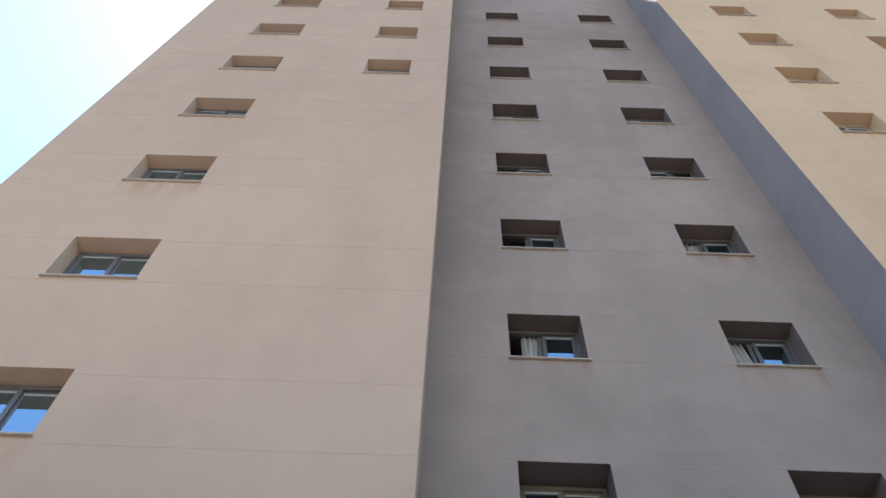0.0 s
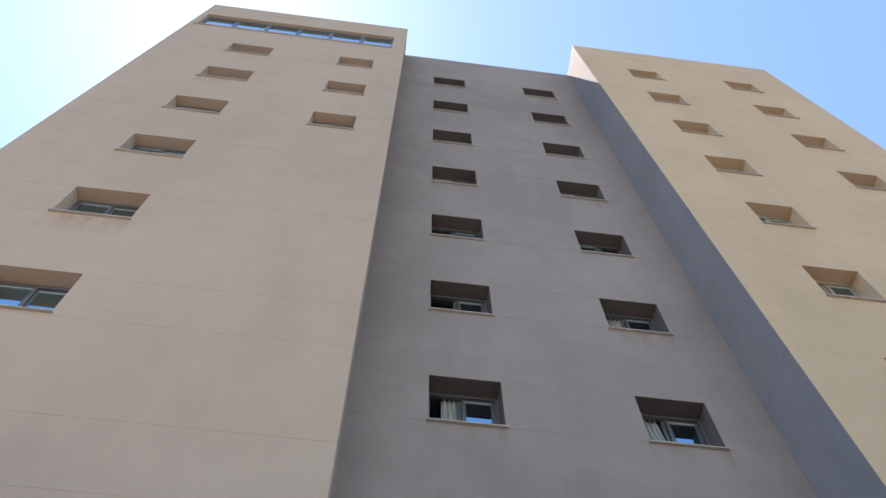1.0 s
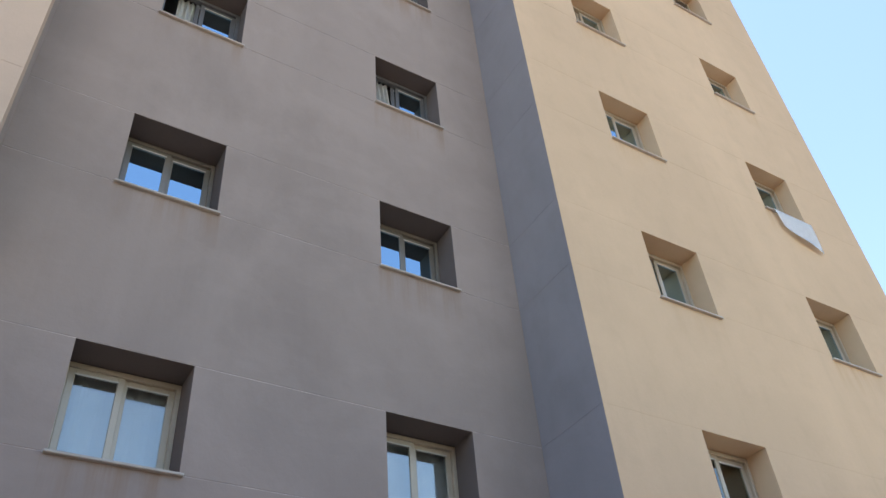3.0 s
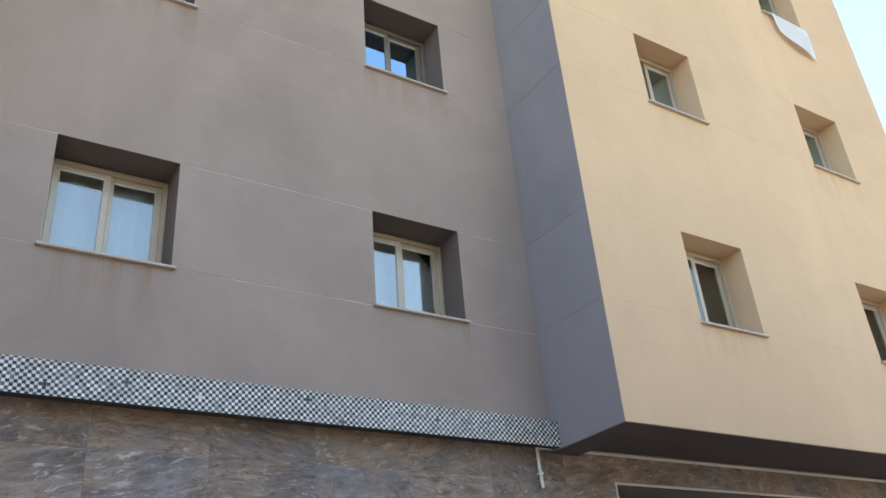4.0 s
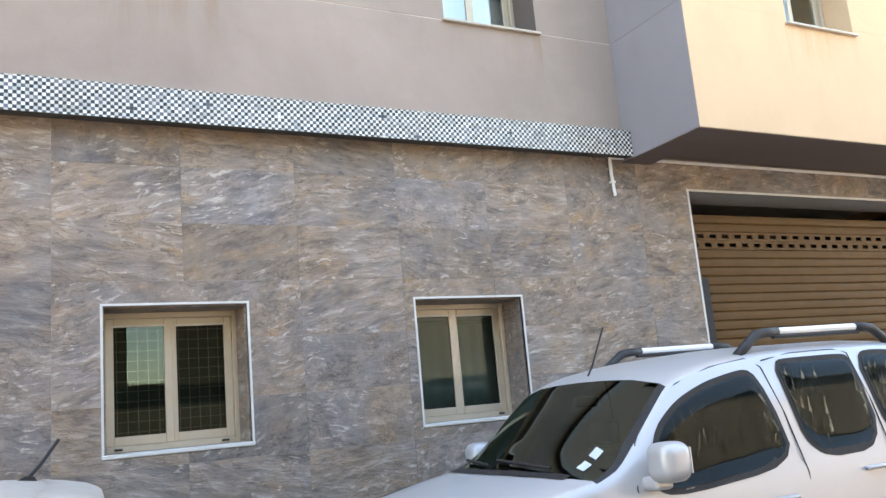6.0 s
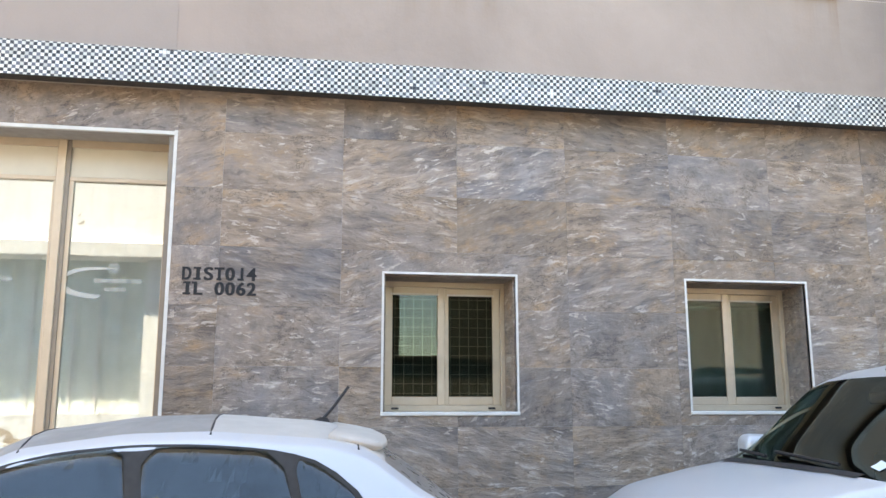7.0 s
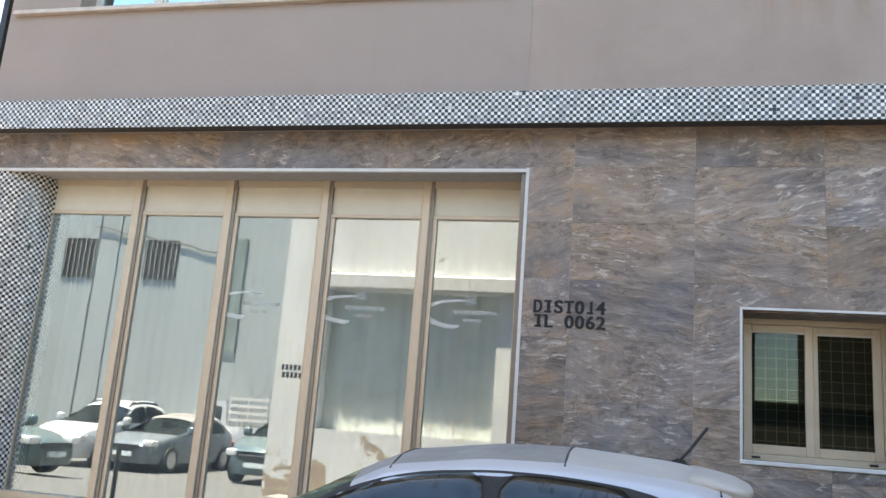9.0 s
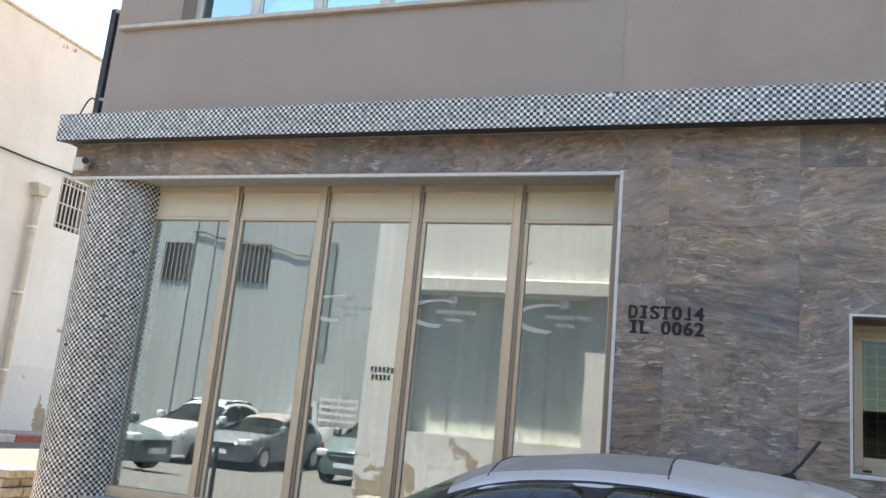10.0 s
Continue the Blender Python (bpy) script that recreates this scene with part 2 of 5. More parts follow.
SILLS_G, SILLS_R, SILLS_L = [(0.92, 1.965), (3.948, 5.0)], [(7.352, 8.382), (10.665, 11.695)], [(-5.19, -3.97), (-2.01, -1.0)]
M_GREY = plaster("grey_plaster", (0.342, 0.264, 0.224), (0.225, 0.168, 0.138), SILLS_G, 1.1)
M_CREAM = plaster("cream_plaster", (0.66, 0.442, 0.28), (0.47, 0.31, 0.20), SILLS_R)
M_TAN = plaster("tan_plaster", (0.565, 0.395, 0.288), (0.44, 0.30, 0.22), SILLS_L[:1])
M_TAUPE = plaster("taupe_plaster", (0.312, 0.25, 0.218), (0.225, 0.172, 0.145))
# grey wall plaster with the recess shade put into its colour
M_GREY_SHADED = plaster("shaded_grey_plaster", (0.15, 0.116, 0.104), (0.10, 0.078, 0.066))
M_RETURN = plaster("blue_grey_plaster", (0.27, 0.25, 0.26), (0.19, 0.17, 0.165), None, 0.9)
M_INSIDE = plaster("room_paint", (0.55, 0.53, 0.49), (0.45, 0.42, 0.38))
M_STONE = stone_tile()
M_JOINT = plain("joint_mortar", (0.34, 0.32, 0.30), 0.9)
M_MOSAIC = mosaic()
M_ALU = plain("champagne_aluminium", (0.50, 0.41, 0.31), 0.38, 0.35, 0.05)
M_ALU_DK = plain("dark_aluminium", (0.235, 0.20, 0.165), 0.4, 0.4, 0.08)
# frame metal with the shade seen from below put into its colour
M_ALU_MID = plain("shaded_aluminium", (0.15, 0.145, 0.145), 0.4, 0.3, 0.06)
M_ALU_UP = plain("grey_aluminium", (0.17, 0.165, 0.175), 0.4, 0.3, 0.06)
M_PANEL = plain("champagne_panel", (0.53, 0.495, 0.405), 0.4, 0.15, 0.05, 5)
M_SILL = plain("marble_sill", (0.46, 0.39, 0.33), 0.5, 0, 0.12, 8)
M_TRIM = plain("white_trim", (0.56, 0.54, 0.505), 0.45, 0, 0.08)
M_GLASS = pane_glass("window_glass", (0.62, 0.76, 0.80), 0.50, sheen=(0.66, 0.88, 1.0))
M_GLASS_HIGH = pane_glass("upper_window_glass", (0.55, 0.66, 0.70), 0.30, sheen=(0.42, 0.68, 0.84))
M_GLASS_PALE = pane_glass("pale_window_glass", (0.98, 0.99, 0.985), 0.84, sheen=(0.74, 0.80, 0.78))
M_GLASS_LOW = pane_glass("street_window_glass", (0.62, 0.72, 0.68), 0.975, sheen=(0.32, 0.33, 0.31))
M_SHOP = pane_glass("shop_glass", (0.95, 0.97, 0.965), 0.73, 0.0, 0.012, (0.70, 0.85, 0.94))
M_LOBBY = plain("grey_lobby_sheer", (0.58, 0.61, 0.60), 0.95, 0, 0.05, 2)
M_CARGLASS = pane_glass("car_glass", (0.22, 0.27, 0.26), 0.93, sheen=(0.74, 0.82, 0.86))
M_VANGLASS = pane_glass("van_side_glass", (0.22, 0.27, 0.26), 0.99, sheen=(0.42, 0.46, 0.46))
M_SCREEN = pane_glass("windscreen_glass", (0.27, 0.34, 0.31), 0.90, sheen=(0.60, 0.70, 0.66))
M_FARGREEN = plain("dull_green_paint", (0.17, 0.20, 0.18), 0.7, 0, 0.15, 3)
M_FARWALL = plaster("far_grey_render", (0.30, 0.32, 0.31), (0.23, 0.24, 0.225))
M_CURTAIN = plain("white_curtain", (0.84, 0.83, 0.79), 0.9, 0, 0.06, 6)
M_TEAL = plain("pale_teal_curtain", (0.62, 0.76, 0.76), 0.95, 0, 0.06, 4)
M_SHEER = plain("sheer_curtain", (0.70, 0.72, 0.70), 0.95, 0, 0.06, 4)
M_TOWEL = plain("towel_cloth", (0.93, 0.92, 0.91), 0.95, 0, 0.05, 20, 0.4)
M_SHUTTER = plain("bronze_shutter", (0.12, 0.058, 0.02), 0.55, 0.0, 0.12, 4, 0.0, 0.15)
M_BLACK = plain("black_plastic", (0.02, 0.02, 0.022), 0.5)
M_DARK = plain("dark_interior", (0.03, 0.03, 0.032), 0.8)
M_RUBBER = plain("rubber", (0.025, 0.025, 0.025), 0.75)
M_SILVER = plain("silver_metal", (0.62, 0.62, 0.62), 0.3, 0.8, 0.05)
M_PIPE = plain("pvc_pipe", (0.66, 0.64, 0.60), 0.45, 0, 0.1)
M_INK = plain("stencil_paint", (0.012, 0.012, 0.014), 0.7, 0, 0.3, 30)
M_FROST = pane_glass("frosted_film", (0.95, 0.96, 0.96), 0.74, 0.5)
# near-black colour that paints the shade under the mosaic band
M_UNDER = plain("band_underside_shade", (0.06, 0.055, 0.05), 0.9, 0, 0.3, 20)
M_PALE_JOINT = plain("pale_joint", (0.47, 0.37, 0.32), 0.9, 0, 0.3, 3)
M_CRUMB = plain("sandy_mortar", (0.56, 0.46, 0.34), 0.95, 0, 0.25, 30)
M_FILM = pane_glass("thin_frosted_film", (0.90, 0.92, 0.92), 0.90, 0.5)
M_BLIND = plain("dark_green_blind", (0.04, 0.052, 0.04), 0.85, 0, 0.25, 10)
M_DUSTY = plain("dusty_roof_paint", (0.43, 0.39, 0.35), 0.55, 0.05, 0.08, 4)
M_REARGLASS = plain("dusty_rear_glass", (0.17, 0.15, 0.138), 0.3, 0, 0.15, 6)
M_OLDPIPE = plain("aged_drainpipe_paint", (0.47, 0.43, 0.36), 0.7, 0, 0.15, 5)
M_WIRE = plain("galvanised_wire", (0.30, 0.31, 0.28), 0.5, 0.3)
M_RAIL = plain("pale_roof_rail", (0.74, 0.74, 0.73), 0.35, 0, 0.04)
M_LIME = old_wall()
M_DKRENDER = plaster("dark_render", (0.09, 0.09, 0.078), (0.05, 0.05, 0.042))
M_YARD = plaster("grey_yard_render", (0.19, 0.19, 0.17), (0.13, 0.13, 0.115))
M_ASPHALT = plain("pale_asphalt", (0.115, 0.113, 0.108), 0.9, 0, 0.2, 5, 0.6)
M_PAVE = plain("pavement_slab", (0.26, 0.245, 0.225), 0.85, 0, 0.15, 3, 0.4)
M_KERB_RED = plain("red_kerb_paint", (0.34, 0.10, 0.08), 0.8, 0, 0.25, 8)
M_KERB_PALE = plain("pale_kerb_paint", (0.50, 0.46, 0.43), 0.8, 0, 0.2, 8)
M_BRICK = plain("rubble_stone", (0.48, 0.42, 0.32), 0.9, 0, 0.3, 14, 0.8)
M_IRON = plain("painted_iron", (0.30, 0.28, 0.25), 0.6, 0.2, 0.2)
M_LAMP = plain("lamp_lens", (0.75, 0.76, 0.76), 0.12, 0.3)
M_TAIL = plain("tail_lens", (0.35, 0.02, 0.02), 0.15)
M_PAPER = plain("paper", (0.52, 0.58, 0.60), 0.8, 0, 0.05)
M_GREEN = plain("green_shutter_paint", (0.52, 0.55, 0.50), 0.7, 0, 0.15, 3)

# ---- mesh helpers ----
def mesh_of(bm, material, smooth=False):
    me = bpy.data.meshes.new("mesh")
    bmesh.ops.recalc_face_normals(bm, faces=bm.faces)
    bm.to_mesh(me)
    bm.free()
    for mt in material if isinstance(material, (list, tuple)) else [material]:
        me.materials.append(mt)
    if smooth:
        me.polygons.foreach_set("use_smooth", [True] * len(me.polygons))
    return me


def part(name, bm, material, parent, label="", smooth=False):
    ob = new(name, mesh_of(bm, material, smooth))
    ob.parent = parent
    return tagged(ob, label)


def thing(name, label, category="", kind="", group="", at=(0, 0, 0)):
    ob = new(name)
    ob.location = at
    ob.empty_display_size = 0.1
    return tagged(ob, label, category, group, kind)


def solid(name, bm, material, label, category="", kind="", group="", smooth=False):
    return tagged(new(name, mesh_of(bm, material, smooth)), label, category, group, kind)


def add_box(bm, x0, x1, y0, y1, z0, z1, bev=0.0, seg=1):
    r = bmesh.ops.create_cube(bm, size=1.0)
    for v in r["verts"]:
        v.co = Vector((x0 if v.co.x < 0 else x1, y0 if v.co.y < 0 else y1, z0 if v.co.z < 0 else z1))
    if bev:
        es = list({e for v in r["verts"] for e in v.link_edges})
        bmesh.ops.bevel(bm, geom=es, offset=bev, segments=seg, profile=0.5, affect="EDGES")
    return bm


def boxes(*rows, bev=0.0, seg=1):
    bm = bmesh.new()
    for r in rows:
        add_box(bm, *r, bev=bev, seg=seg)
    return bm


def tube(points, r, sides=10):
    bm = bmesh.new()
    rings = []
    pts = [Vector(p) for p in points]
    for i, p in enumerate(pts):
        d = (pts[min(i + 1, len(pts) - 1)] - pts[max(i - 1, 0)]).normalized()
        a = d.orthogonal().normalized() if abs(d.z) > 0.95 else d.cross(Vector((0, 0, 1))).normalized()
        b = d.cross(a).normalized()
        rings.append([bm.verts.new(p + r * (math.cos(k * math.tau / sides) * a + math.sin(k * math.tau / sides) * b)) for k in range(sides)])
    for u, w in zip(rings, rings[1:]):
        for k in range(sides):
            bm.faces.new((u[k], u[(k + 1) % sides], w[(k + 1) % sides], w[k]))
    bm.faces.new(rings[0][::-1])
    bm.faces.new(rings[-1])
    return bm


def rect_frame(x0, x1, z0, z1, y0, y1, wl, wr, wb, wt, bev=0.004):
    """Four mitre-less bars round an opening."""
    return boxes((x0, x0 + wl, y0, y1, z0, z1), (x1 - wr, x1, y0, y1, z0, z1), (x0 + wl, x1 - wr, y0, y1, z0, z0 + wb), (x0 + wl, x1 - wr, y0, y1, z1 - wt, z1), bev=bev)


def relief_wall(name, x0, x1, z0, z1, y, back, holes, grooves, material, label, reveal=None, gd=0.004, groove_mat=None):
    """A wall facing -y with openings through it and shallow horizontal joints, all one mesh."""
    gw = 0.011
    xs = sorted({x0, x1, *[v for h in holes for v in h[:2]]})
    zs = sorted({z0, z1, *[v for h in holes for v in h[2:]], *[v for g in grooves for v in (g - gw / 2, g + gw / 2)]})
    zs = [z for z in zs if z0 <= z <= z1]
    bm = bmesh.new()

    def depth(i, j):
        if not (0 <= i < len(xs) - 1 and 0 <= j < len(zs) - 1):
            return back
        cx, cz = (xs[i] + xs[i + 1]) / 2, (zs[j] + zs[j + 1]) / 2
        if any(a < cx < b and c < cz < d for a, b, c, d in holes):
            return None
        return y + gd if any(abs(cz - g) < gw / 2 for g in grooves) else y

    def quad(*co, slot=0):
        bm.faces.new([bm.verts.new(c) for c in co]).material_index = slot
    for i in range(-1, len(xs) - 1):
        for j in range(-1, len(zs) - 1):
            d = depth(i, j)
            if i >= 0 and j >= 0 and d is not None:
                a, b, c, e = xs[i], xs[i + 1], zs[j], zs[j + 1]
                quad((a, d, c), (b, d, c), (b, d, e), (a, d, e), slot=2 if abs(d - y - gd) < 1e-6 else 0)
                quad((a, back, c), (a, back, e), (b, back, e), (b, back, c))
            for di, dj in ((1, 0), (0, 1)):
                o = depth(i + di, j + dj)
                u, w = (back if d is None else d), (back if o is None else o)
                if abs(u - w) > 1e-6:
                    # deep faces of an opening take the plaster darkened for shade
                    shade_slot = 1 if reveal and abs(u - w) > 0.1 and None in (d, o) else 0
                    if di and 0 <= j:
                        quad((xs[i + 1], u, zs[j]), (xs[i + 1], u, zs[j + 1]), (xs[i + 1], w, zs[j + 1]), (xs[i + 1], w, zs[j]), slot=shade_slot)
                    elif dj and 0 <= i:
                        quad((xs[i], u, zs[j + 1]), (xs[i + 1], u, zs[j + 1]), (xs[i + 1], w, zs[j + 1]), (xs[i], w, zs[j + 1]), slot=shade_slot)
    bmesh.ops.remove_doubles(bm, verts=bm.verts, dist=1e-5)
    return solid(name, bm, [material, reveal or material, groove_mat or material], label, "wall", "structure")


def prism(profile, x0, x1, axis="x"):
    """A closed outline of (a, z) pairs drawn out along x (a is y) or along y (a is x)."""
    bm = bmesh.new()
    put = (lambda a, z, t: (t, a, z)) if axis == "x" else (lambda a, z, t: (a, t, z))
    lo = [bm.verts.new(put(a, z, x0)) for a, z in profile]
    hi = [bm.verts.new(put(a, z, x1)) for a, z in profile]
    n = len(profile)
    for k in range(n):
        bm.faces.new((lo[k], lo[(k + 1) % n], hi[(k + 1) % n], hi[k]))
    bm.faces.new(lo[::-1])
    bm.faces.new(hi)
    return bm


def box_uv(bm):
    """UVs in metres by the way each face looks."""
    uv = bm.loops.layers.uv.new("UVMap")
    bm.normal_update()
    for f in bm.faces:
        n = f.normal
        for lp in f.loops:
            c = lp.vert.co
            lp[uv].uv = (c.x, c.y) if abs(n.z) > 0.7 else (c.x, c.z) if abs(n.y) > 0.7 else (c.y, c.z)
    return bm


def wavy(x0, x1, z0, z1, y, amp, folds, lean=0.0):
    """A hanging pleated cloth with thickness."""
    bm = bmesh.new()
    n = max(12, int(folds * 8))
    rows = []
    for k in range(4):
        z = z1 + (z0 - z1) * k / 3
        row = []
        for i in range(n + 1):
            t = i / n
            a = amp * (0.8 + 0.25 * k / 3)
            row.append(bm.verts.new((x0 + (x1 - x0) * t + lean * k / 3, y + a * math.sin(t * folds * math.tau + 0.35 * math.sin(9 * t)), z)))
        rows.append(row)
    for u, w in zip(rows, rows[1:]):
        for i in range(n):
            bm.faces.new((u[i], u[i + 1], w[i + 1], w[i]))
    bmesh.ops.solidify(bm, geom=bm.faces[:], thickness=0.004)
    return bm

# ---- the hotel's shell ----
G, R, L, ST = 7.135, 6.057, 6.14, 7.2          # planes of the grey wall, both bays and the stone base
TOP = lambda k: 6.28 + 3.0 * k               # window heads, storey by storey
SILL = lambda k: 5.20 + 3.0 * k
FL = range(9)
grooves = [TOP(k) for k in FL] + [SILL(k) for k in FL]

holes_g = [(a, b, SILL(k), TOP(k)) for k in FL for a, b in SILLS_G]
relief_wall("wall_middle", -0.16, 5.93, 4.13, 33.1, G, G + 0.46, holes_g, grooves, M_GREY, "grey plaster wall with shallow joint lines", M_GREY_SHADED, 0.003, M_PALE_JOINT)
holes_r = [(a, b, SILL(k) - 0.06, TOP(k)) for k in FL for a, b in SILLS_R]
relief_wall("wall_right_bay", 5.93, 13.2, 3.92, 33.25, R, R + 0.38, holes_r, grooves, M_CREAM, "cream plaster wall of the projecting bay", gd=0.0012)
A, B = SILLS_L
RISE = lambda k: 0.13 - 0.03 * (k - 1)
holes_l = [(*A, SILL(k) + RISE(k), TOP(k) + RISE(k)) for k in range(1, 8)] + [(*B, SILL(k) + RISE(k), TOP(k) + RISE(k)) for k in (5, 6, 7)] + [(-6.85, -0.57, 29.3, 31.05)]
relief_wall("wall_left_bay", -7.05, -0.16, 6.95, 32.85, L, L + 0.34, holes_l, [g + 0.03 for g in grooves if 7.2 < g < 29], M_TAN, "tan plaster wall of the projecting bay", gd=0.002)
strip_hole = (-5.13, -0.9, 5.18, 6.5)
relief_wall("wall_left_lower", -5.9, -0.765, 4.13, 6.95, G - 0.004, G + 0.46, [strip_hole], [], M_TAUPE, "tan plaster wall over the shop front")
solid("wall_lower_infill", boxes((-0.765, -0.16, G, G + 0.46, 4.13, 6.95)), M_GREY, "grey plaster wall beside the tan wall", "wall", "structure")


def side_wall(name, x0, x1, y0, y1, z0, z1, material, label):
    """A return wall along y with the joint lines cut in."""
    cuts = [g for g in grooves if z0 + 0.1 < g < z1 - 0.1]
    lo, hi = [(x0, z0)], [(x1, z0)]
    for g in sorted(cuts):
        lo += [(x0, g - 0.0045), (x0 + 0.003, g - 0.0045), (x0 + 0.003, g + 0.0045), (x0, g + 0.0045)]
        hi += [(x1, g - 0.0045), (x1 - 0.003, g - 0.0045), (x1 - 0.003, g + 0.0045), (x1, g + 0.0045)]
    outline = lo + [(x0, z1), (x1, z1)] + hi[::-1]
    return solid(name, prism(outline, y0, y1, "y"), material, label, "wall", "structure")


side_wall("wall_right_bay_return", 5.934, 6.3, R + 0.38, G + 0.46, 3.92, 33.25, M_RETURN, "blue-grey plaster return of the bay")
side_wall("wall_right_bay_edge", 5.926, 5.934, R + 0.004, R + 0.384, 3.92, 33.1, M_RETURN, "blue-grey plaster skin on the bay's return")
# soffits reuse the plaster that has shade painted into it
solid("soffit_bay_edge", boxes((5.935, 13.19, R + 0.012, R + 0.378, 3.912, 3.921), (5.936, 6.302, R + 0.38, ST - 0.006, 3.912, 3.9205)), M_GREY_SHADED, "soffit plaster under the bay's front, shade in its colour", "soffit", "structure")
side_wall("wall_right_bay_far", 12.9, 13.2, R + 0.38, 16, 3.92, 33.25, M_CREAM, "cream plaster end wall of the bay")
side_wall("wall_left_bay_return", -0.46, -0.16, L + 0.34, G - 0.0, 6.95, 32.85, M_GREY, "grey plaster return of the left bay")
side_wall("wall_left_bay_far", -7.05, -6.75, L + 0.34, 16, 6.95, 29.3, M_TAN, "tan plaster end wall of the left bay")
side_wall("wall_left_bay_parapet", -7.05, -6.75, L + 0.34, 16, 31.05, 32.85, M_TAN, "tan plaster parapet of the left bay")
side_wall("wall_left_lower_end", -5.9, -5.6, G + 0.46, 16, 4.13, 6.95, M_TAN, "tan plaster end wall over the column")
solid("soffit_right", boxes((6.3, 12.9, R + 0.38, ST + 0.3, 4.0, 4.14)), M_GREY_SHADED, "grey plaster soffit under the bay, shade in its colour", "soffit", "structure")
solid("soffit_left", boxes((-6.75, -0.46, L + 0.34, G + 0.46, 6.952, 7.15)), M_TAN, "tan plaster soffit under the bay", "soffit", "structure")
solid("wall_back", boxes((-7.05, 13.2, 16, 16.3, 0, 32.8)), M_CREAM, "plaster wall at the building's back", "wall", "structure")
slabs = bmesh.new()
for k in range(10):
    z = 4.15 + 3.0 * k
    add_box(slabs, -6.75, 12.9, G + 0.47, 11.0, z, z + 0.2)
    add_box(slabs, 6.3, 12.9, R + 0.39, G + 0.47, z, z + 0.2)
    if k > 0:
        add_box(slabs, -6.75, -0.46, L + 0.35, G + 0.47, z, z + 0.2)
solid("floor_slabs", slabs, M_INSIDE, "painted storey slabs inside the rooms", "floor", "structure")
solid("wall_rooms", boxes((-6.75, 12.9, 11.0, 11.2, 0, 32.4), (-0.16, -0.02, G + 0.47, 11, 4.35, 32.3), (2.95, 3.1, G + 0.47, 11, 4.35, 32.3), (9.5, 9.62, G + 0.47, 11, 4.35, 32.3)), M_INSIDE, "painted walls inside the rooms", "wall", "structure")
solid("roof", boxes((-6.75, 12.9, G + 0.46, 16, 32.3, 32.5), (6.3, 12.9, R + 0.385, G + 0.455, 32.3, 32.5), (-6.75, -0.465, L + 0.345, G + 0.455, 32.3, 32.5)), M_INSIDE, "flat roof slab", "roof", "structure")

# ---- stone-clad base ----
W1, W2 = (0.897, 1.958, 1.435, 2.536), (3.433, 4.523, 1.435, 2.538)
GAR = (6.8, 12.2, 0.0, 3.645)
SHOP = (-5.45, -0.75, 0.62, 3.6)
base = relief_wall("wall_stone", -0.75, 14.5, 0.0, 4.0, ST + 0.003, ST + 0.5, [W1, W2, GAR], [], M_JOINT, "wall clad in slate-look stone tiles")
lintel = solid("wall_lintel", boxes((-6.18, -0.75, ST + 0.003, ST + 0.34, 3.6, 4.0), (-6.168, -5.92, ST + 0.34, 15.9, 3.6, 3.95)), M_JOINT, "lintel clad in slate-look stone tiles", "wall", "structure")
solid("wall_plinth", boxes((-5.9, -0.75, ST + 0.1, ST + 0.5, 0, 0.6)), M_JOINT, "low stone plinth under the shop front", "wall", "structure")
solid("wall_over_garage", boxes((-0.75, 13.0, ST + 0.5, ST + 0.7, 4.0, 4.148), (-5.9, -0.75, ST + 0.3, ST + 0.36, 4.002, 4.128)), M_JOINT, "hidden beam above the base", "wall", "structure")
solid("wall_base_end", boxes((14.5, 14.8, ST, 16, 0, 3.97), (13.2, 14.8, ST, 16.3, 3.97, 4.1)), M_JOINT, "end wall of the base", "wall", "structure")

# mosaic band and column
band = prism([(7.0, 3.928), (7.02, 3.926), (ST - 0.004, 3.958), (ST - 0.004, 4.128), (G - 0.006, 4.128), (G - 0.006, 4.2), (7.0, 4.2)], -6.27, 5.924)
side_band = boxes((-6.27, -5.91, ST - 0.004, 15.5, 3.956, 4.2))
for bm, nm, text in ((band, "mosaic_band", "black and white mosaic band along the facade"), (side_band, "mosaic_band_side", "black and white mosaic band round the corner")):
    bmesh.ops.recalc_face_normals(bm, faces=bm.faces)
    box_uv(bm)
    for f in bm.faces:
        # downward faces get the painted shade instead of mosaic
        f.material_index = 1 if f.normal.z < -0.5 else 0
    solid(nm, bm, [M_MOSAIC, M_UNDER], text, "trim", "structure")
col = bmesh.new()
uvl = col.loops.layers.uv.new("UVMap")
seg, cr, cx, cy = 64, 0.42, -5.76, 7.62
for k in range(seg):
    a0, a1 = k * math.tau / seg, (k + 1) * math.tau / seg
    co = [(cx + cr * math.cos(a), cy + cr * math.sin(a), z) for a, z in ((a0, 0), (a1, 0), (a1, 3.6), (a0, 3.6))]
    f = col.faces.new([col.verts.new(c) for c in co])
    f.smooth = True
    for lp, (a, z) in zip(f.loops, ((a0, 0), (a1, 0), (a1, 3.6), (a0, 3.6))):
        lp[uvl].uv = (a * 0.41995, z)
bmesh.ops.remove_doubles(col, verts=col.verts, dist=1e-5)
solid("column", col, M_MOSAIC, "round column clad in black and white mosaic", "column", "structure", smooth=True)

# white trims round the openings
trim = bmesh.new()
for a, b, c, d in (W1, W2):
    for r in ((a - 0.018, a, c, d + 0.018), (b, b + 0.018, c, d + 0.018), (a, b, d, d + 0.018)):
        add_box(trim, r[0], r[1], ST - 0.006, ST + 0.03, r[2], r[3])
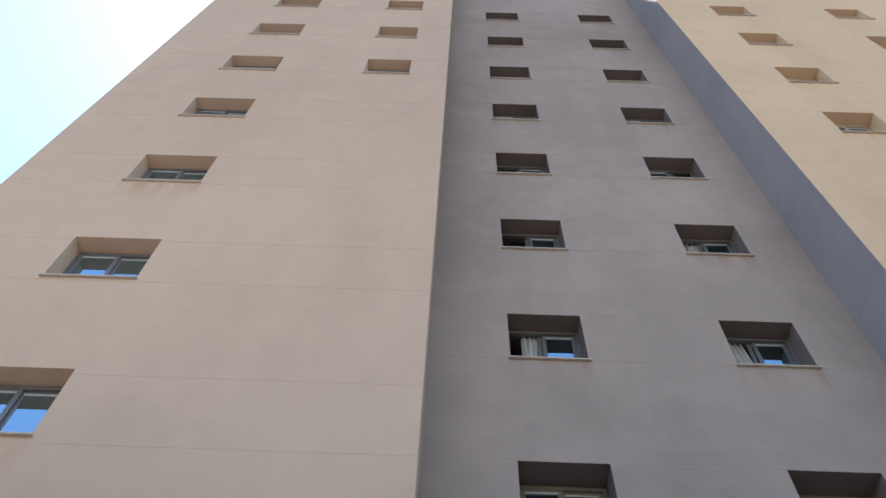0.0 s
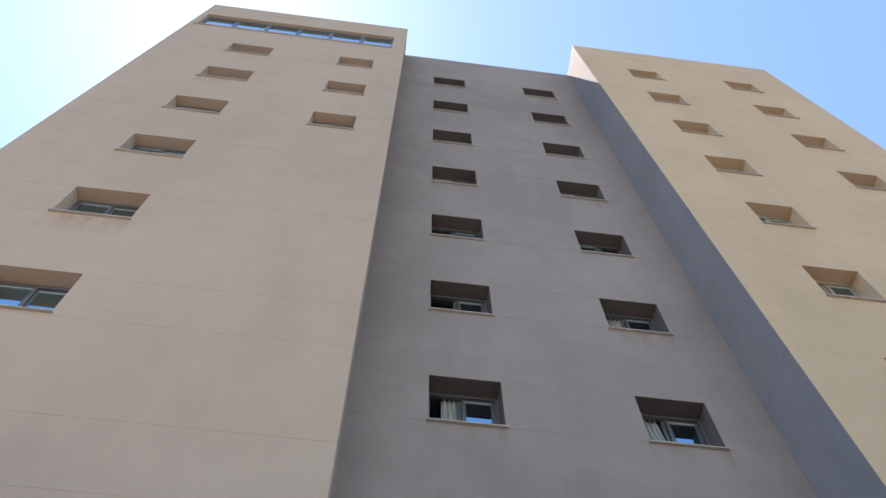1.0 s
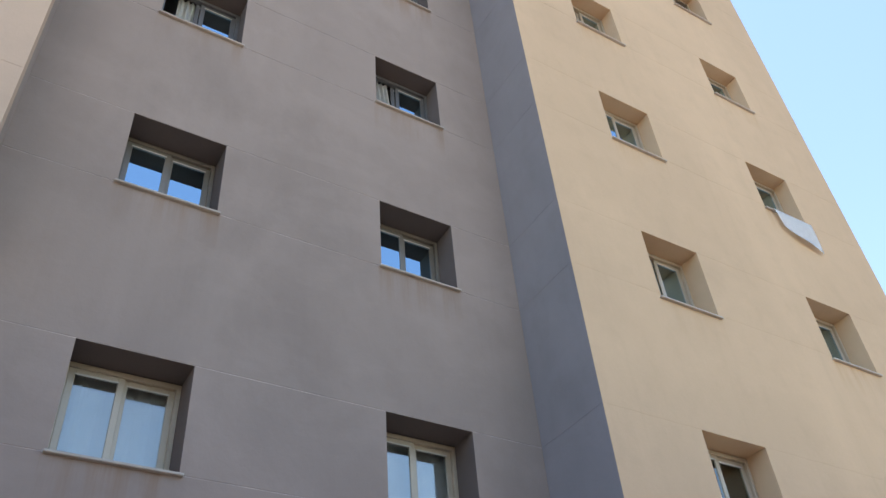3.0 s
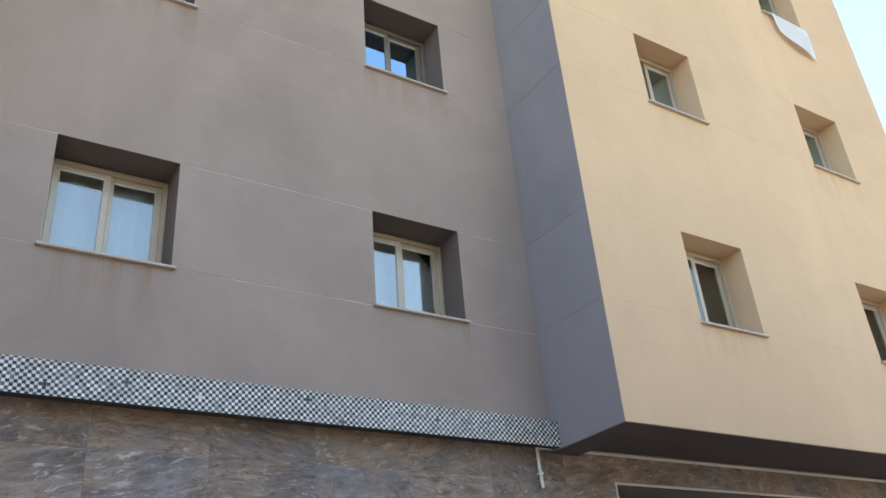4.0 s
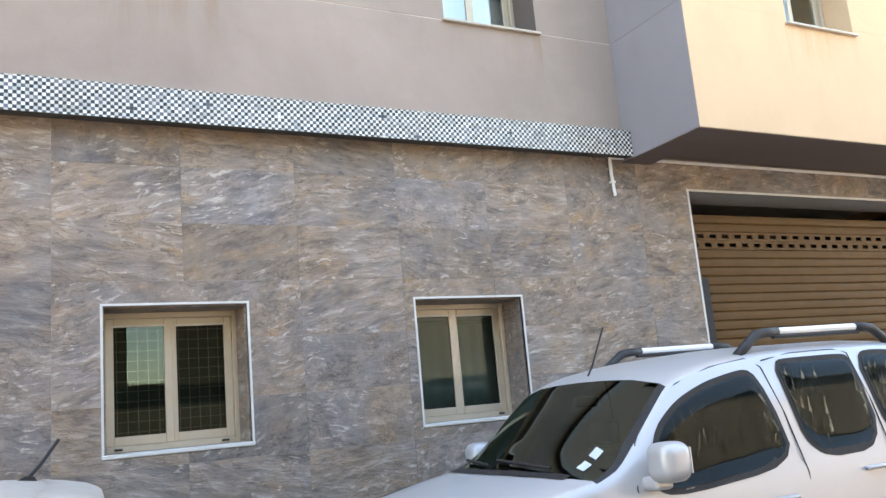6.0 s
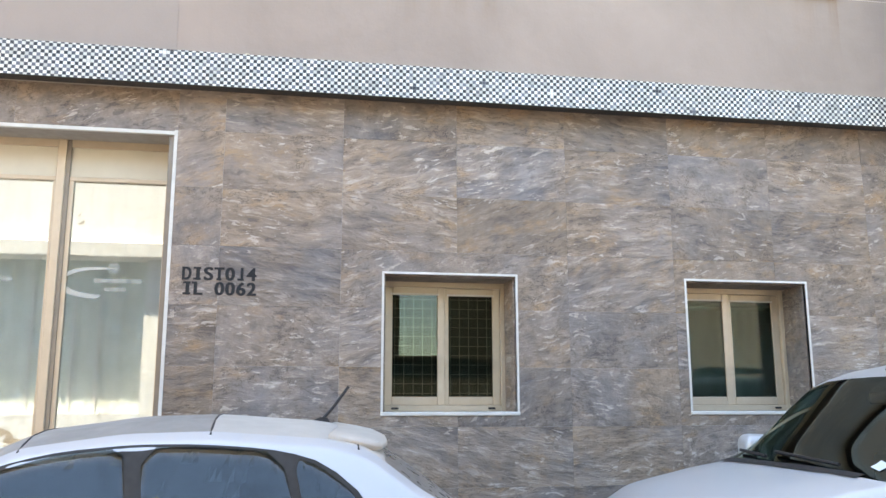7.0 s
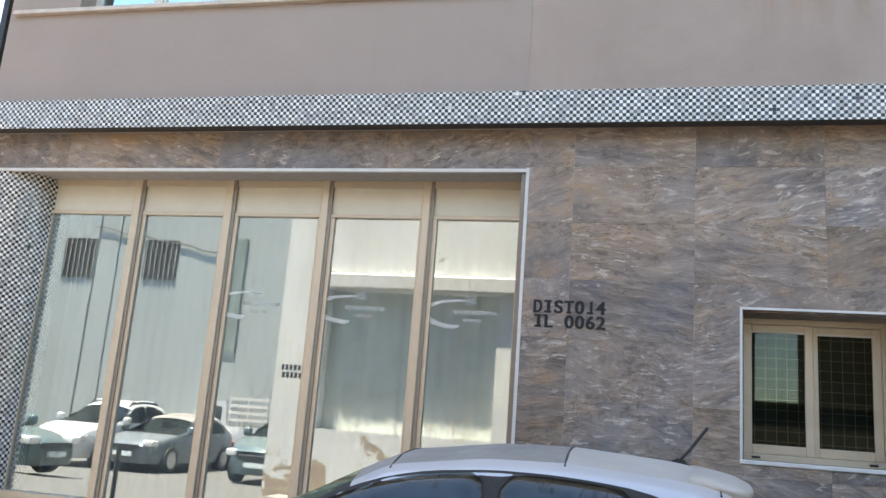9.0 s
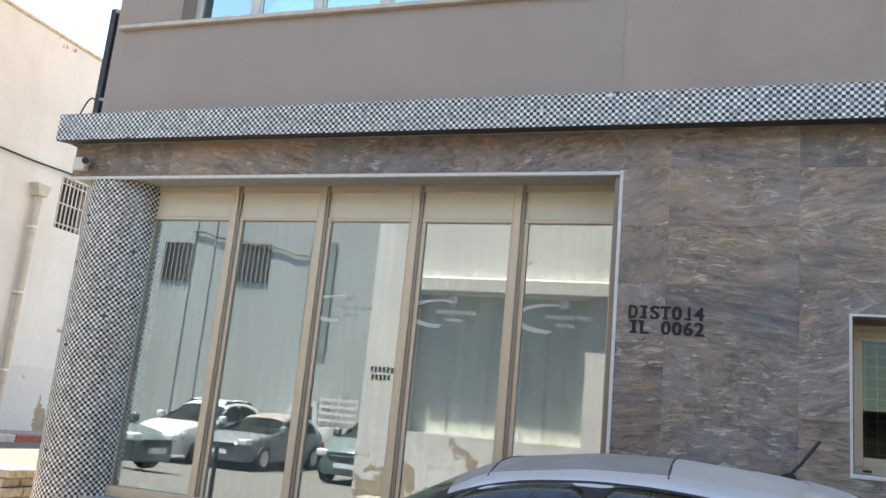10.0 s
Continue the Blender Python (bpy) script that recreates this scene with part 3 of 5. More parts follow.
for r in ((6.775, 6.8, 0, 3.67), (12.2, 12.225, 0, 3.67), (6.8, 12.2, 3.645, 3.67), (-0.75, -0.725, 0.6, 3.62), (-6.18, -0.75, 3.585, 3.612)):
    add_box(trim, r[0], r[1], ST - 0.006, ST + 0.03, r[2], r[3])
solid("trim", trim, M_TRIM, "thin white metal edging round the openings", "trim", "structure")

# ---- windows ----
def window_unit(w, h, frame_mat, opened=None, kind_label="", glass=None):
    """Two-leaf aluminium window with its sill; origin at the lower left of the opening, y into the wall."""
    e = thing("window_1", kind_label or "two-leaf aluminium window set deep in the wall", "window", "structure", "hotel windows")
    part("window_frame", rect_frame(0, w, 0.0, h, 0.0, 0.07, 0.045, 0.045, 0.05, 0.05), frame_mat, e)
    mid = w / 2
    for k, (a, b, y) in enumerate(((0.045, mid + 0.012, 0.012), (mid - 0.012, w - 0.045, 0.040))):
        if opened == "left" and k == 0:
            a, b = a + mid - 0.12, b + mid - 0.10
            y = 0.045 + 0.026
        if opened == "right" and k == 1:
            a, b = a - mid + 0.16, b - mid + 0.16
        s = part("sash", rect_frame(a, b, 0.05, h - 0.05, y, y + 0.025, 0.062, 0.062, 0.07, 0.055), frame_mat, e)
        p = part("pane", boxes((a + 0.06, b - 0.06, y + 0.009, y + 0.015, 0.11, h - 0.10)), glass or M_GLASS, s)
        p.visible_shadow = False
        part("glazing_bead", boxes((a + 0.05, b - 0.05, y - 0.006, y + 0.006, h - 0.115, h - 0.10)), M_TRIM, s, "pale bead under the top rail")
    return e


def place(proto, x, y, z):
    return copy_thing(proto, pose(x, y, z))


def sill(x0, x1, y0, y1, z, parent):
    part("window_sill", boxes((x0, x1, y0, y1, z, z + 0.026), bev=0.005), M_SILL, parent)


def make_windows(cols, plane, depth_of, floors, mat, special, tone, drop=lambda k: 0.0):
    for a, b in cols:
        protos = {}
        for k in floors(a):
            depth = depth_of(k)
            state = special.get((k, math.floor(a * 10) / 10), None)
            state_key = (state, mat(k), k == 0, depth)
            if state_key not in protos:
                u = window_unit(b - a, 1.065 + max(0, drop(0)), mat(k), state, tone + (", one leaf slid open" if state else ", closed"), M_GLASS_PALE if k == 0 else M_GLASS_HIGH)
                sill(-0.03, b - a + 0.03, -depth - 0.045, 0.0, -0.022, u)
                u.location = (a, plane + depth, SILL(k) + 0.004 - drop(k))
                protos[state_key] = u
            else:
                place(protos[state_key], a, plane + depth, SILL(k) + 0.004 - drop(k))


# frames above the first row are coloured darker to paint in their shade
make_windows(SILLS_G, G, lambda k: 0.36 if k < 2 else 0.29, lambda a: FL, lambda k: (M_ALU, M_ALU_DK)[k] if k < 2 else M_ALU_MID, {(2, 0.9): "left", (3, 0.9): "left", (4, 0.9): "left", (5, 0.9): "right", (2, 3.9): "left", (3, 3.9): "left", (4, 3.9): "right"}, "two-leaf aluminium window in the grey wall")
make_windows(SILLS_R, R, lambda k: 0.30 if k < 2 else 0.26, lambda a: FL, lambda k: M_ALU, {(1, 7.3): "left", (3, 7.3): "left", (2, 10.6): "left", (4, 10.6): "right"}, "two-leaf aluminium window in the cream bay", lambda k: 0.06)
make_windows(SILLS_L, L, lambda k: 0.25, lambda a: range(1, 8) if a < -3 else (5, 6, 7), lambda k: M_ALU_UP, {}, "dark two-leaf aluminium window in the tan bay", lambda k: -RISE(k))


def base_window(w):
    u = window_unit(w, 1.065, M_ALU, None, "champagne aluminium window in the stone wall, closed", M_GLASS_LOW)
    part("latch", boxes((0.10, 0.16, -0.012, 0.0, 0.018, 0.034), bev=0.004), M_BLACK, u, "small black drain cap")
    part("latch", boxes((w - 0.16, w - 0.10, -0.012, 0.0, 0.018, 0.034), bev=0.004), M_BLACK, u, "small black drain cap")
    part("window_sill", boxes((-0.02, w + 0.02, -0.345, 0.0, -0.03, 0.0), bev=0.005), M_TRIM, u)
    return u


for a, b, c, d in (W1, W2):
    base_window(b - a).location = (a, ST + 0.33, c + 0.03)

# wire mesh and lining inside the base windows
for (a, b, c, d), half in ((W1, True), (W2, False)):
    if half:
        bm = bmesh.new()
        for i in range(13):
            x = a + 0.06 + i * (b - a - 0.12) / 12
            add_box(bm, x - 0.0018, x + 0.0018, ST + 0.45, ST + 0.456, c + 0.05, d - 0.05)
        for i in range(13):
            z = c + 0.1 + i * 0.078
            add_box(bm, a + 0.04, b - 0.04, ST + 0.444, ST + 0.45, z - 0.0018, z + 0.0018)
        solid("mesh_grille", bm, M_WIRE, "grey wire mesh behind the window glass", "grille")
    if not half:
        rb = thing("roller_blind", "white rolled blind at the top of the window", "blind")
        part("roll", tube([(a + 0.06, ST + 0.47, d - 0.13), (b - 0.06, ST + 0.47, d - 0.13)], 0.03), M_TRIM, rb)
        part("hem", boxes((a + 0.07, b - 0.07, ST + 0.465, ST + 0.472, d - 0.19, d - 0.14)), M_TRIM, rb)
    solid("blind", wavy(a - 0.1, b + 0.1, c - 0.1, d + 0.1, ST + 0.62, 0.012, 7), M_SHEER if not half else M_BLIND, "pale hanging blind behind the window" if not half else "dark green blind behind the window", "blind")

# curtains seen in the open rooms
def curtain(x0, x1, z0, z1, y, folds=4.5, mat=None, lean=0.0, label="white pleated curtain at an open window"):
    return solid("curtain", wavy(x0, x1, z0, z1, y, 0.03, folds, lean), mat or M_CURTAIN, label, "curtain", group="hotel curtains")


FLOOR = lambda k: 4.355 + 3.0 * k
yc = G + 0.52
curtain(1.14, 1.42, SILL(2) + 0.005, TOP(2) - 0.01, G + 0.41, 4)
curtain(4.05, 4.36, SILL(2) + 0.005, TOP(2) - 0.01, G + 0.41, 4, lean=0.1)
curtain(4.10, 4.50, SILL(3) + 0.005, TOP(3) - 0.01, G + 0.41, 5)
curtain(0.94, 1.36, FLOOR(4), SILL(4) + 0.42, yc, 3, label="white curtain bunched at an open window")
for k in (0, 1):
    for a, b in SILLS_G:
        curtain(a + 0.02, b + 0.12, FLOOR(k), TOP(k) - (0.05 if k else 0.0), yc + (0.04 if k else -0.02), 6 if k else 4, M_SHEER if k else M_CURTAIN, label="sheer curtain drawn behind a closed window")
for k in (0, 1, 2, 3):
    for i, (a, b) in enumerate(SILLS_R):
        w0, w1 = (a + 0.5, b + 0.1) if (k, i) in ((1, 0), (2, 1), (3, 0)) else (a - 0.05, b + 0.1)
        curtain(w0, w1, FLOOR(k), TOP(k), R + (0.46 if k else 0.405), 8, M_SHEER if k else M_TEAL, label="sheer curtain drawn behind a closed window")
for k in (1, 2, 3, 4):
    curtain(A[0] + 0.05, A[1] + 0.1, FLOOR(k), TOP(k), L + 0.5, 9, M_SHEER, label="sheer curtain drawn behind a closed window")

# towel over a sill of the cream bay
tz = SILL(2) - 0.06 + 0.016
tb = bmesh.new()
rows = []
for j, (y, z) in enumerate(((R + 0.12, tz + 0.008), (R - 0.03, tz + 0.014), (R - 0.062, tz - 0.02), (R - 0.066, tz - 0.24), (R - 0.072, tz - 0.5), (R - 0.08, tz - 0.72))):
    row = []
    for i in range(13):
        s = i / 12
        x = 10.80 + 0.92 * s
        drop = max(0, j - 2) / 3
        zz = z + (0.34 * (1 - s) - 0.05 * math.sin(s * 5)) * drop
        row.append(tb.verts.new((x + 0.1 * drop * (0.9 - s), y - 0.02 * math.sin(6 * s + j) * drop, zz)))
    rows.append(row)
for u, w in zip(rows, rows[1:]):
    for i in range(12):
        tb.faces.new((u[i], u[i + 1], w[i + 1], w[i]))
bmesh.ops.solidify(tb, geom=tb.faces[:], thickness=0.008)
solid("towel", tb, M_TOWEL, "white towel hung over a window sill to dry", "towel", smooth=True)

# strip windows of the left wing, above the shop and under the roof
def strip(x0, x1, z0, z1, y, n, frame_mat, label, sills):
    e = thing("window_1", label, "window", "structure", "strip windows")
    bm = rect_frame(x0, x1, z0, z1, y, y + 0.07, 0.06, 0.06, 0.06, 0.06)
    for k in range(1, n):
        x = x0 + (x1 - x0) * k / n
        add_box(bm, x - 0.04, x + 0.04, y, y + 0.07, z0 + 0.06, z1 - 0.06)
    part("window_frame", bm, frame_mat, e)
    for k in range(n):
        a, b = x0 + (x1 - x0) * k / n + 0.04, x0 + (x1 - x0) * (k + 1) / n - 0.04
        s = part("sash", rect_frame(a, b, z0 + 0.06, z1 - 0.06, y + 0.01, y + 0.05, 0.03, 0.03, 0.04, 0.04), frame_mat, e)
        part("pane", boxes((a + 0.03, b - 0.03, y + 0.026, y + 0.034, z0 + 0.1, z1 - 0.1)), M_GLASS, s).visible_shadow = False
    part("window_sill", boxes((sills[0], sills[1], sills[2], y, z0 - 0.045, z0), bev=0.006), M_SILL, e)
    return e


strip(-5.13, -0.9, 5.18, 6.5, G + 0.2, 6, M_TRIM, "strip of wide windows over the shop front", (-5.83, -0.85, G - 0.06))
strip(-6.85, -0.57, 29.3, 31.05, L + 0.1, 6, M_ALU_UP, "strip of top-floor windows under the roof", (-6.9, -0.55, L - 0.04))
blind_room = boxes((-6.7, -0.5, L + 0.36, L + 0.4, 29.0, 29.3), (-5.6, -0.8, G + 1.2, G + 1.3, 4.35, 6.9))
solid("wall_strip_rooms", blind_room, M_INSIDE, "painted wall inside the strip-window rooms", "wall", "structure")

# ---- shop front ----
YG = 7.55
front = thing("shop_front", "champagne aluminium shop front with five tall glass panels", "shop front", "structure")
mx = [-5.41, -4.44, -3.50, -2.57, -1.64, -0.79]
for i, x in enumerate(mx):
    hw = 0.035 if i not in (0, 5) else 0.03
    part("mullion", boxes((x - hw, x + hw, YG - 0.05, YG + 0.06, 0.62, 3.6), bev=0.006), M_ALU, front)
    if 0 < i < 5:
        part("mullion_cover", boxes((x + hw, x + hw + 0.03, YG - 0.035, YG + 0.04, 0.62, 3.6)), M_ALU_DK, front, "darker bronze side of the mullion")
part("head_rail", boxes((-5.44, -0.75, YG - 0.03, YG + 0.05, 3.54, 3.6)), M_ALU, front)
part("bottom_rail", boxes((-5.44, -0.75, YG - 0.06, YG + 0.05, 0.6, 0.70), bev=0.006), M_ALU, front)
for i in range(5):
    a, b = mx[i] + (0.065 if i else 0.03), mx[i + 1] - (0.035 if i < 4 else 0.03)
    part("panel", boxes((a, b, YG - 0.012, YG + 0.012, 3.30, 3.54)), M_PANEL, front, "pale champagne infill panel")
    part("transom", boxes((a, b, YG - 0.03, YG + 0.03, 3.265, 3.30), bev=0.004), M_ALU, front)
    part("side_bead", boxes((a, a + 0.035, YG - 0.022, YG + 0.02, 0.7, 3.265), (b - 0.02, b, YG - 0.022, YG + 0.02, 0.7, 3.265)), M_ALU, front)
    g = part("pane", boxes((a + 0.035, b - 0.02, YG, YG + 0.008, 0.70, 3.265)), M_SHOP, front)
    g.visible_shadow = False
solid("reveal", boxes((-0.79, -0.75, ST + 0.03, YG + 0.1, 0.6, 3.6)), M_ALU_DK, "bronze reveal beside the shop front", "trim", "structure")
solid("curtain", wavy(-5.35, -0.8, 0.65, 3.5, 7.95, 0.004, 38), M_LOBBY, "long pale sheer curtain behind the shop glass", "curtain")
solid("floor_lobby", boxes((-6.1, -0.1, YG + 0.1, 11, 0.45, 0.6)), M_PAVE, "stone lobby floor", "floor", "structure")
solid("wall_lobby", boxes((-0.2, -0.1, YG + 0.1, 11, 0.6, 3.9), (-6.0, -5.9, YG + 0.6, 11, 0, 3.9)), M_INSIDE, "painted lobby side walls", "wall", "structure")

# frosted emblem films on three panes: crescent, ball and two unreadable lines
def emblem(x, z):
    e = thing("window_film", "frosted emblem film stuck on the shop glass", "window film", group="emblems")
    y0, y1 = YG - 0.006, YG - 0.002
    bm = bmesh.new()
    n = 20
    turn_ = [math.radians(62 + 208 * k / n) for k in range(n + 1)]
    outer = [(0.30 * math.cos(a), 0.02 + 0.125 * math.sin(a)) for a in turn_]
    inner = [(0.045 + 0.285 * math.cos(a), 0.026 + 0.1 * math.sin(a)) for a in turn_]
    vo = [bm.verts.new((p[0], y0, p[1])) for p in outer]
    vi = [bm.verts.new((p[0], y0, p[1])) for p in inner]
    for k in range(n):
        bm.faces.new((vo[k], vo[k + 1], vi[k + 1], vi[k]))
    part("crescent", bm, M_FROST, e)
    bm = bmesh.new()
    bmesh.ops.create_circle(bm, cap_ends=True, segments=24, radius=0.045)
    bmesh.ops.transform(bm, matrix=Matrix.Translation((0.12, y0, 0.14)) @ Matrix.Rotation(math.pi / 2, 4, "X"), verts=bm.verts)
    part("ball", bm, M_FILM, e)
    part("bar", boxes((-0.02, 0.34, y0, y1, 0.02, 0.055)), M_FILM, e)
    part("bar", boxes((0.06, 0.22, y0, y1, -0.045, -0.015)), M_FILM, e)
    e.location = (x, 0, z)
    return e


for x in (-3.25, -2.28, -1.32):
    emblem(x, 2.44)

# ---- things on the wall ----
# stencilled survey mark
def stencil(text, x, z, h):
    cu = bpy.data.curves.new("stencil", "FONT")
    cu.body, cu.size, cu.extrude, cu.offset = text, h / 0.70, 0.001, 0.002
    cu.space_character = 1.12
    tmp = new("tmp", cu)
    bpy.context.view_layer.update()
    me = bpy.data.meshes.new_from_object(tmp.evaluated_get(bpy.context.evaluated_depsgraph_get()))
    bpy.data.objects.remove(tmp)
    bm = bmesh.new()
    bm.from_mesh(me)
    w = max(v.co.x for v in bm.verts)
    return bm, w


SERIFS = {"I": ((0.008, 0.064, 0.0, 0.012), (0.008, 0.064, 0.064, 0.076)), "1": ((0.012, 0.062, 0.0, 0.012),), "L": ((-0.008, 0.032, 0.064, 0.076),), "T": ((0.018, 0.056, 0.0, 0.011),)}
mark = thing("stencil_mark", "black stencilled survey mark on the stone tiles", "marking")
for text, x0, z0, pitch in (("DIST014", -0.64, 2.452, 0.0800), ("IL 0062", -0.632, 2.339, 0.0790)):
    for k, ch in enumerate(text):
        if ch != " ":
            bm, got = stencil(ch, 0, 0, 0.098)
            w = 0.030 if ch in "I1" else 0.067
            lift = Matrix.Translation((x0 + k * pitch + (0.018 if ch in "I1" else 0), ST - 0.0065, z0)) @ Matrix.Rotation(math.pi / 2, 4, "X")
            bmesh.ops.transform(bm, matrix=lift @ Matrix.Diagonal((w / got, 1, 1, 1)), verts=bm.verts)
            twin = bm.copy()
            for v in twin.verts:
                v.co.x += 0.008
                v.co.y -= 0.0006
            me_twin = bpy.data.meshes.new("stroke")
            twin.to_mesh(me_twin)
            twin.free()
            bm.from_mesh(me_twin)
            xl = x0 + k * pitch
            for a, b, c, d in SERIFS.get(ch, ()):
                add_box(bm, xl + a, xl + b, ST - 0.008, ST - 0.0062, z0 + c * 1.29, z0 + d * 1.29)
            part("character", bm, M_INK, mark)

# pale conduit under the bay
pipe = thing("conduit", "pale plastic conduit along the wall under the bay", "pipe")
part("run", tube([(5.755, ST - 0.03, 3.955), (13.4, ST - 0.03, 3.955)], 0.018), M_PIPE, pipe)
part("drop", tube([(5.755, ST - 0.03, 3.97), (5.755, ST - 0.03, 3.75), (5.77, ST - 0.03, 3.55)], 0.018), M_PIPE, pipe)
part("clip", boxes((5.73, 5.78, ST - 0.055, ST, 3.68, 3.70)), M_PIPE, pipe)

# roller shutter
sh = thing("roller_shutter", "bronze slatted roller shutter of the garage, closed", "roller shutter", "structure")
slat = prism([(0, 0), (-0.012, 0.012), (-0.016, 0.05), (-0.012, 0.088), (0, 0.098), (0.012, 0.098), (0.012, 0)], 6.86, 12.14)
slat_me = mesh_of(slat, M_SHUTTER)
z, n = 0.0, 0
YS = ST + 0.22
for n in range(34):
    z = 0.05 + n * 0.1
    if n in (30, 31):
        continue
    s = new("slat", slat_me)
    s.parent, s.location = sh, (0, YS, z)
for n, shift in ((30, 0.0), (31, 0.09)):
    bm = bmesh.new()
    x, z = 6.86 + shift, 0.05 + n * 0.1
    add_box(bm, 6.86, 12.14, YS - 0.014, YS, z, z + 0.028)
    add_box(bm, 6.86, 12.14, YS - 0.014, YS, z + 0.072, z + 0.098)
    x = 6.86
    while x < 12.1:
        nx = min(12.14, x + (0.09 if x == 6.86 and shift else 0.19))
        add_box(bm, x, nx - 0.1 if nx - 0.1 > x else nx, YS - 0.014, YS, z + 0.028, z + 0.072)
        x = nx
    part("slat", bm, M_SHUTTER, sh, "pierced slat with a row of slots")
part("guide", boxes((6.802, 6.94, ST + 0.035, YS - 0.02, 0, 2.70)), M_RUBBER, sh, "black side guide")
part("guide", boxes((12.12, 12.20, YS - 0.06, YS + 0.05, 0, 2.6)), M_BLACK, sh, "black side guide")
part("guide_head", boxes((6.80, 6.86, YS - 0.03, YS + 0.05, 2.35, 3.64), (12.14, 12.20, YS - 0.03, YS + 0.05, 2.6, 3.64)), M_SHUTTER, sh)
part("bracket", prism([(YS - 0.15, 3.1), (YS + 0.05, 2.95), (YS + 0.05, 3.6), (YS - 0.15, 3.6)], 12.05, 12.13), M_BLACK, sh, "dark spring bracket")
solid("wall_garage", boxes((6.6, 12.4, 10.5, 10.6, 0, 3.9), (6.5, 6.6, ST + 0.5, 10.6, 0, 3.9), (12.4, 12.5, ST + 0.5, 10.6, 0, 3.9)), M_DARK, "dark garage walls", "wall", "structure")

# security camera, post and cable over the corner
cam_t = thing("security_camera", "white bullet security camera on a wall box", "security camera")
part("wall_box", boxes((-6.14, -5.99, ST - 0.06, ST + 0.01, 3.67, 3.80), bev=0.008), M_TRIM, cam_t)
part("body", tube([(-5.98, ST - 0.04, 3.745), (-5.90, ST - 0.14, 3.725), (-5.88, ST - 0.17, 3.72)], 0.038, 14), M_TRIM, cam_t)
part("lens", tube([(-5.88, ST - 0.17, 3.72), (-5.872, ST - 0.182, 3.718)], 0.034, 14), M_BLACK, cam_t)
post = thing("steel_post", "dark steel channel post fixed to the wall corner", "post")
part("channel", boxes((-6.09, -6.02, 7.21, 7.28, 4.2, 5.45), bev=0.004), M_BLACK, post)
for zz in (4.42, 5.40):
    part("bracket", boxes((-6.02, -5.89, 7.2, 7.23, zz, zz + 0.03)), M_IRON, post)
solid("cable_loop", tube([(-6.28 + 0.28 * t, 7.22, 4.2 + 0.26 * math.sin(math.pi * min(1, t * 1.15) * 0.8)) for t in [k / 14 for k in range(15)]], 0.008, 6), M_BLACK, "thin black cable loop on the ledge", "cable")

# ---- street ----
YO = -1.0                                     # the walls across the street


def ease(t):
    t = min(1, max(0, t))
    return t * t * (3 - 2 * t)


def ground_z(x, y=9.0):
    """Level street that climbs into the side street."""
    return 0.46 * ease((-7.0 - x) / 6.0) * ease((y + 2.0) / 5.0)


gx = [-400, -60, -30, -14.2] + [-13 + 0.5 * k for k in range(13)] + [-6, 0, 8, 16, 40, 400]
gy = [-400, -60, -20, -8, -5, -3.5, -2.5, -1.5, -0.5, 0.5, 1.5, 2.5, 5, 10, 20, 40, 100, 400]
bm = bmesh.new()
grid = [[bm.verts.new((x, y, ground_z(x, y))) for y in gy] for x in gx]
for u, w in zip(grid, grid[1:]):
    for j in range(len(gy) - 1):
        bm.faces.new((u[j], w[j], w[j + 1], u[j + 1]))
solid("ground", bm, M_ASPHALT, "pale worn asphalt street", "ground", "structure")
solid("pavement_hotel", boxes((-6.9, 20, 6.45, ST + 0.3, -0.1, 0.13), bev=0.01), M_PAVE, "grey slab pavement along the hotel", "pavement", "structure")
solid("kerb_hotel", boxes((-6.9, 20, 6.3, 6.445, -0.1, 0.12), bev=0.015), M_KERB_PALE, "pale concrete kerb", "kerb", "structure")
solid("pavement_opposite", boxes((-6.4, 24, YO + 0.01, -0.35, -0.1, 0.13), bev=0.01), M_PAVE, "slab pavement across the street", "pavement", "structure")

# side street on the left: kerb in red and pale lengths, pavement, old building
solid("pavement_side", boxes((-14.0, -13.15, 3, 60, 0.2, 0.62), bev=0.01), M_PAVE, "grey pavement of the side street", "pavement", "structure")
kerb = thing("kerb_side", "kerb of the side street painted in red and pale lengths", "kerb", "structure")
for k in range(30):
    y = 4 + k * 1.0
    part("kerb_stone", boxes((-13.148, -12.98, y, y + 0.985, 0.2, 0.60), bev=0.015), M_KERB_RED if k % 2 == 0 else M_KERB_PALE, kerb)

XL = -14.0
old_holes = [(14.9, 15.75, 5.0, 6.15), (12.2, 13.05, 5.2, 6.3), (18.5, 19.4, 5.0, 6.15), (9.0, 9.9, 5.0, 6.15)]
side = relief_wall("wall_old_building", 3.0, 40.0, 0.3, 9.1, 0.0, 0.4, old_holes, [], M_LIME, "cream limewashed wall with broken plaster")
side.matrix_world = Matrix.Translation((XL, 0, 0)) @ Matrix(((0, -1, 0, 0), (1, 0, 0, 0), (0, 0, 1, 0), (0, 0, 0, 1)))
solid("wall_old_parapet", boxes((XL - 0.45, XL + 0.03, 3, 40, 9.1, 9.2), bev=0.02), M_BRICK, "weathered parapet edge", "wall", "structure")
solid("wall_old_back", boxes((XL - 8, XL - 0.4, 3.0, 3.4, 0, 9.1), (XL - 8, XL - 7.6, 3.4, 40, 0, 9.1), (XL - 7.6, XL - 0.4, 3.4, 40, 8.7, 8.9)), M_LIME, "rear walls of the old building", "wall", "structure")
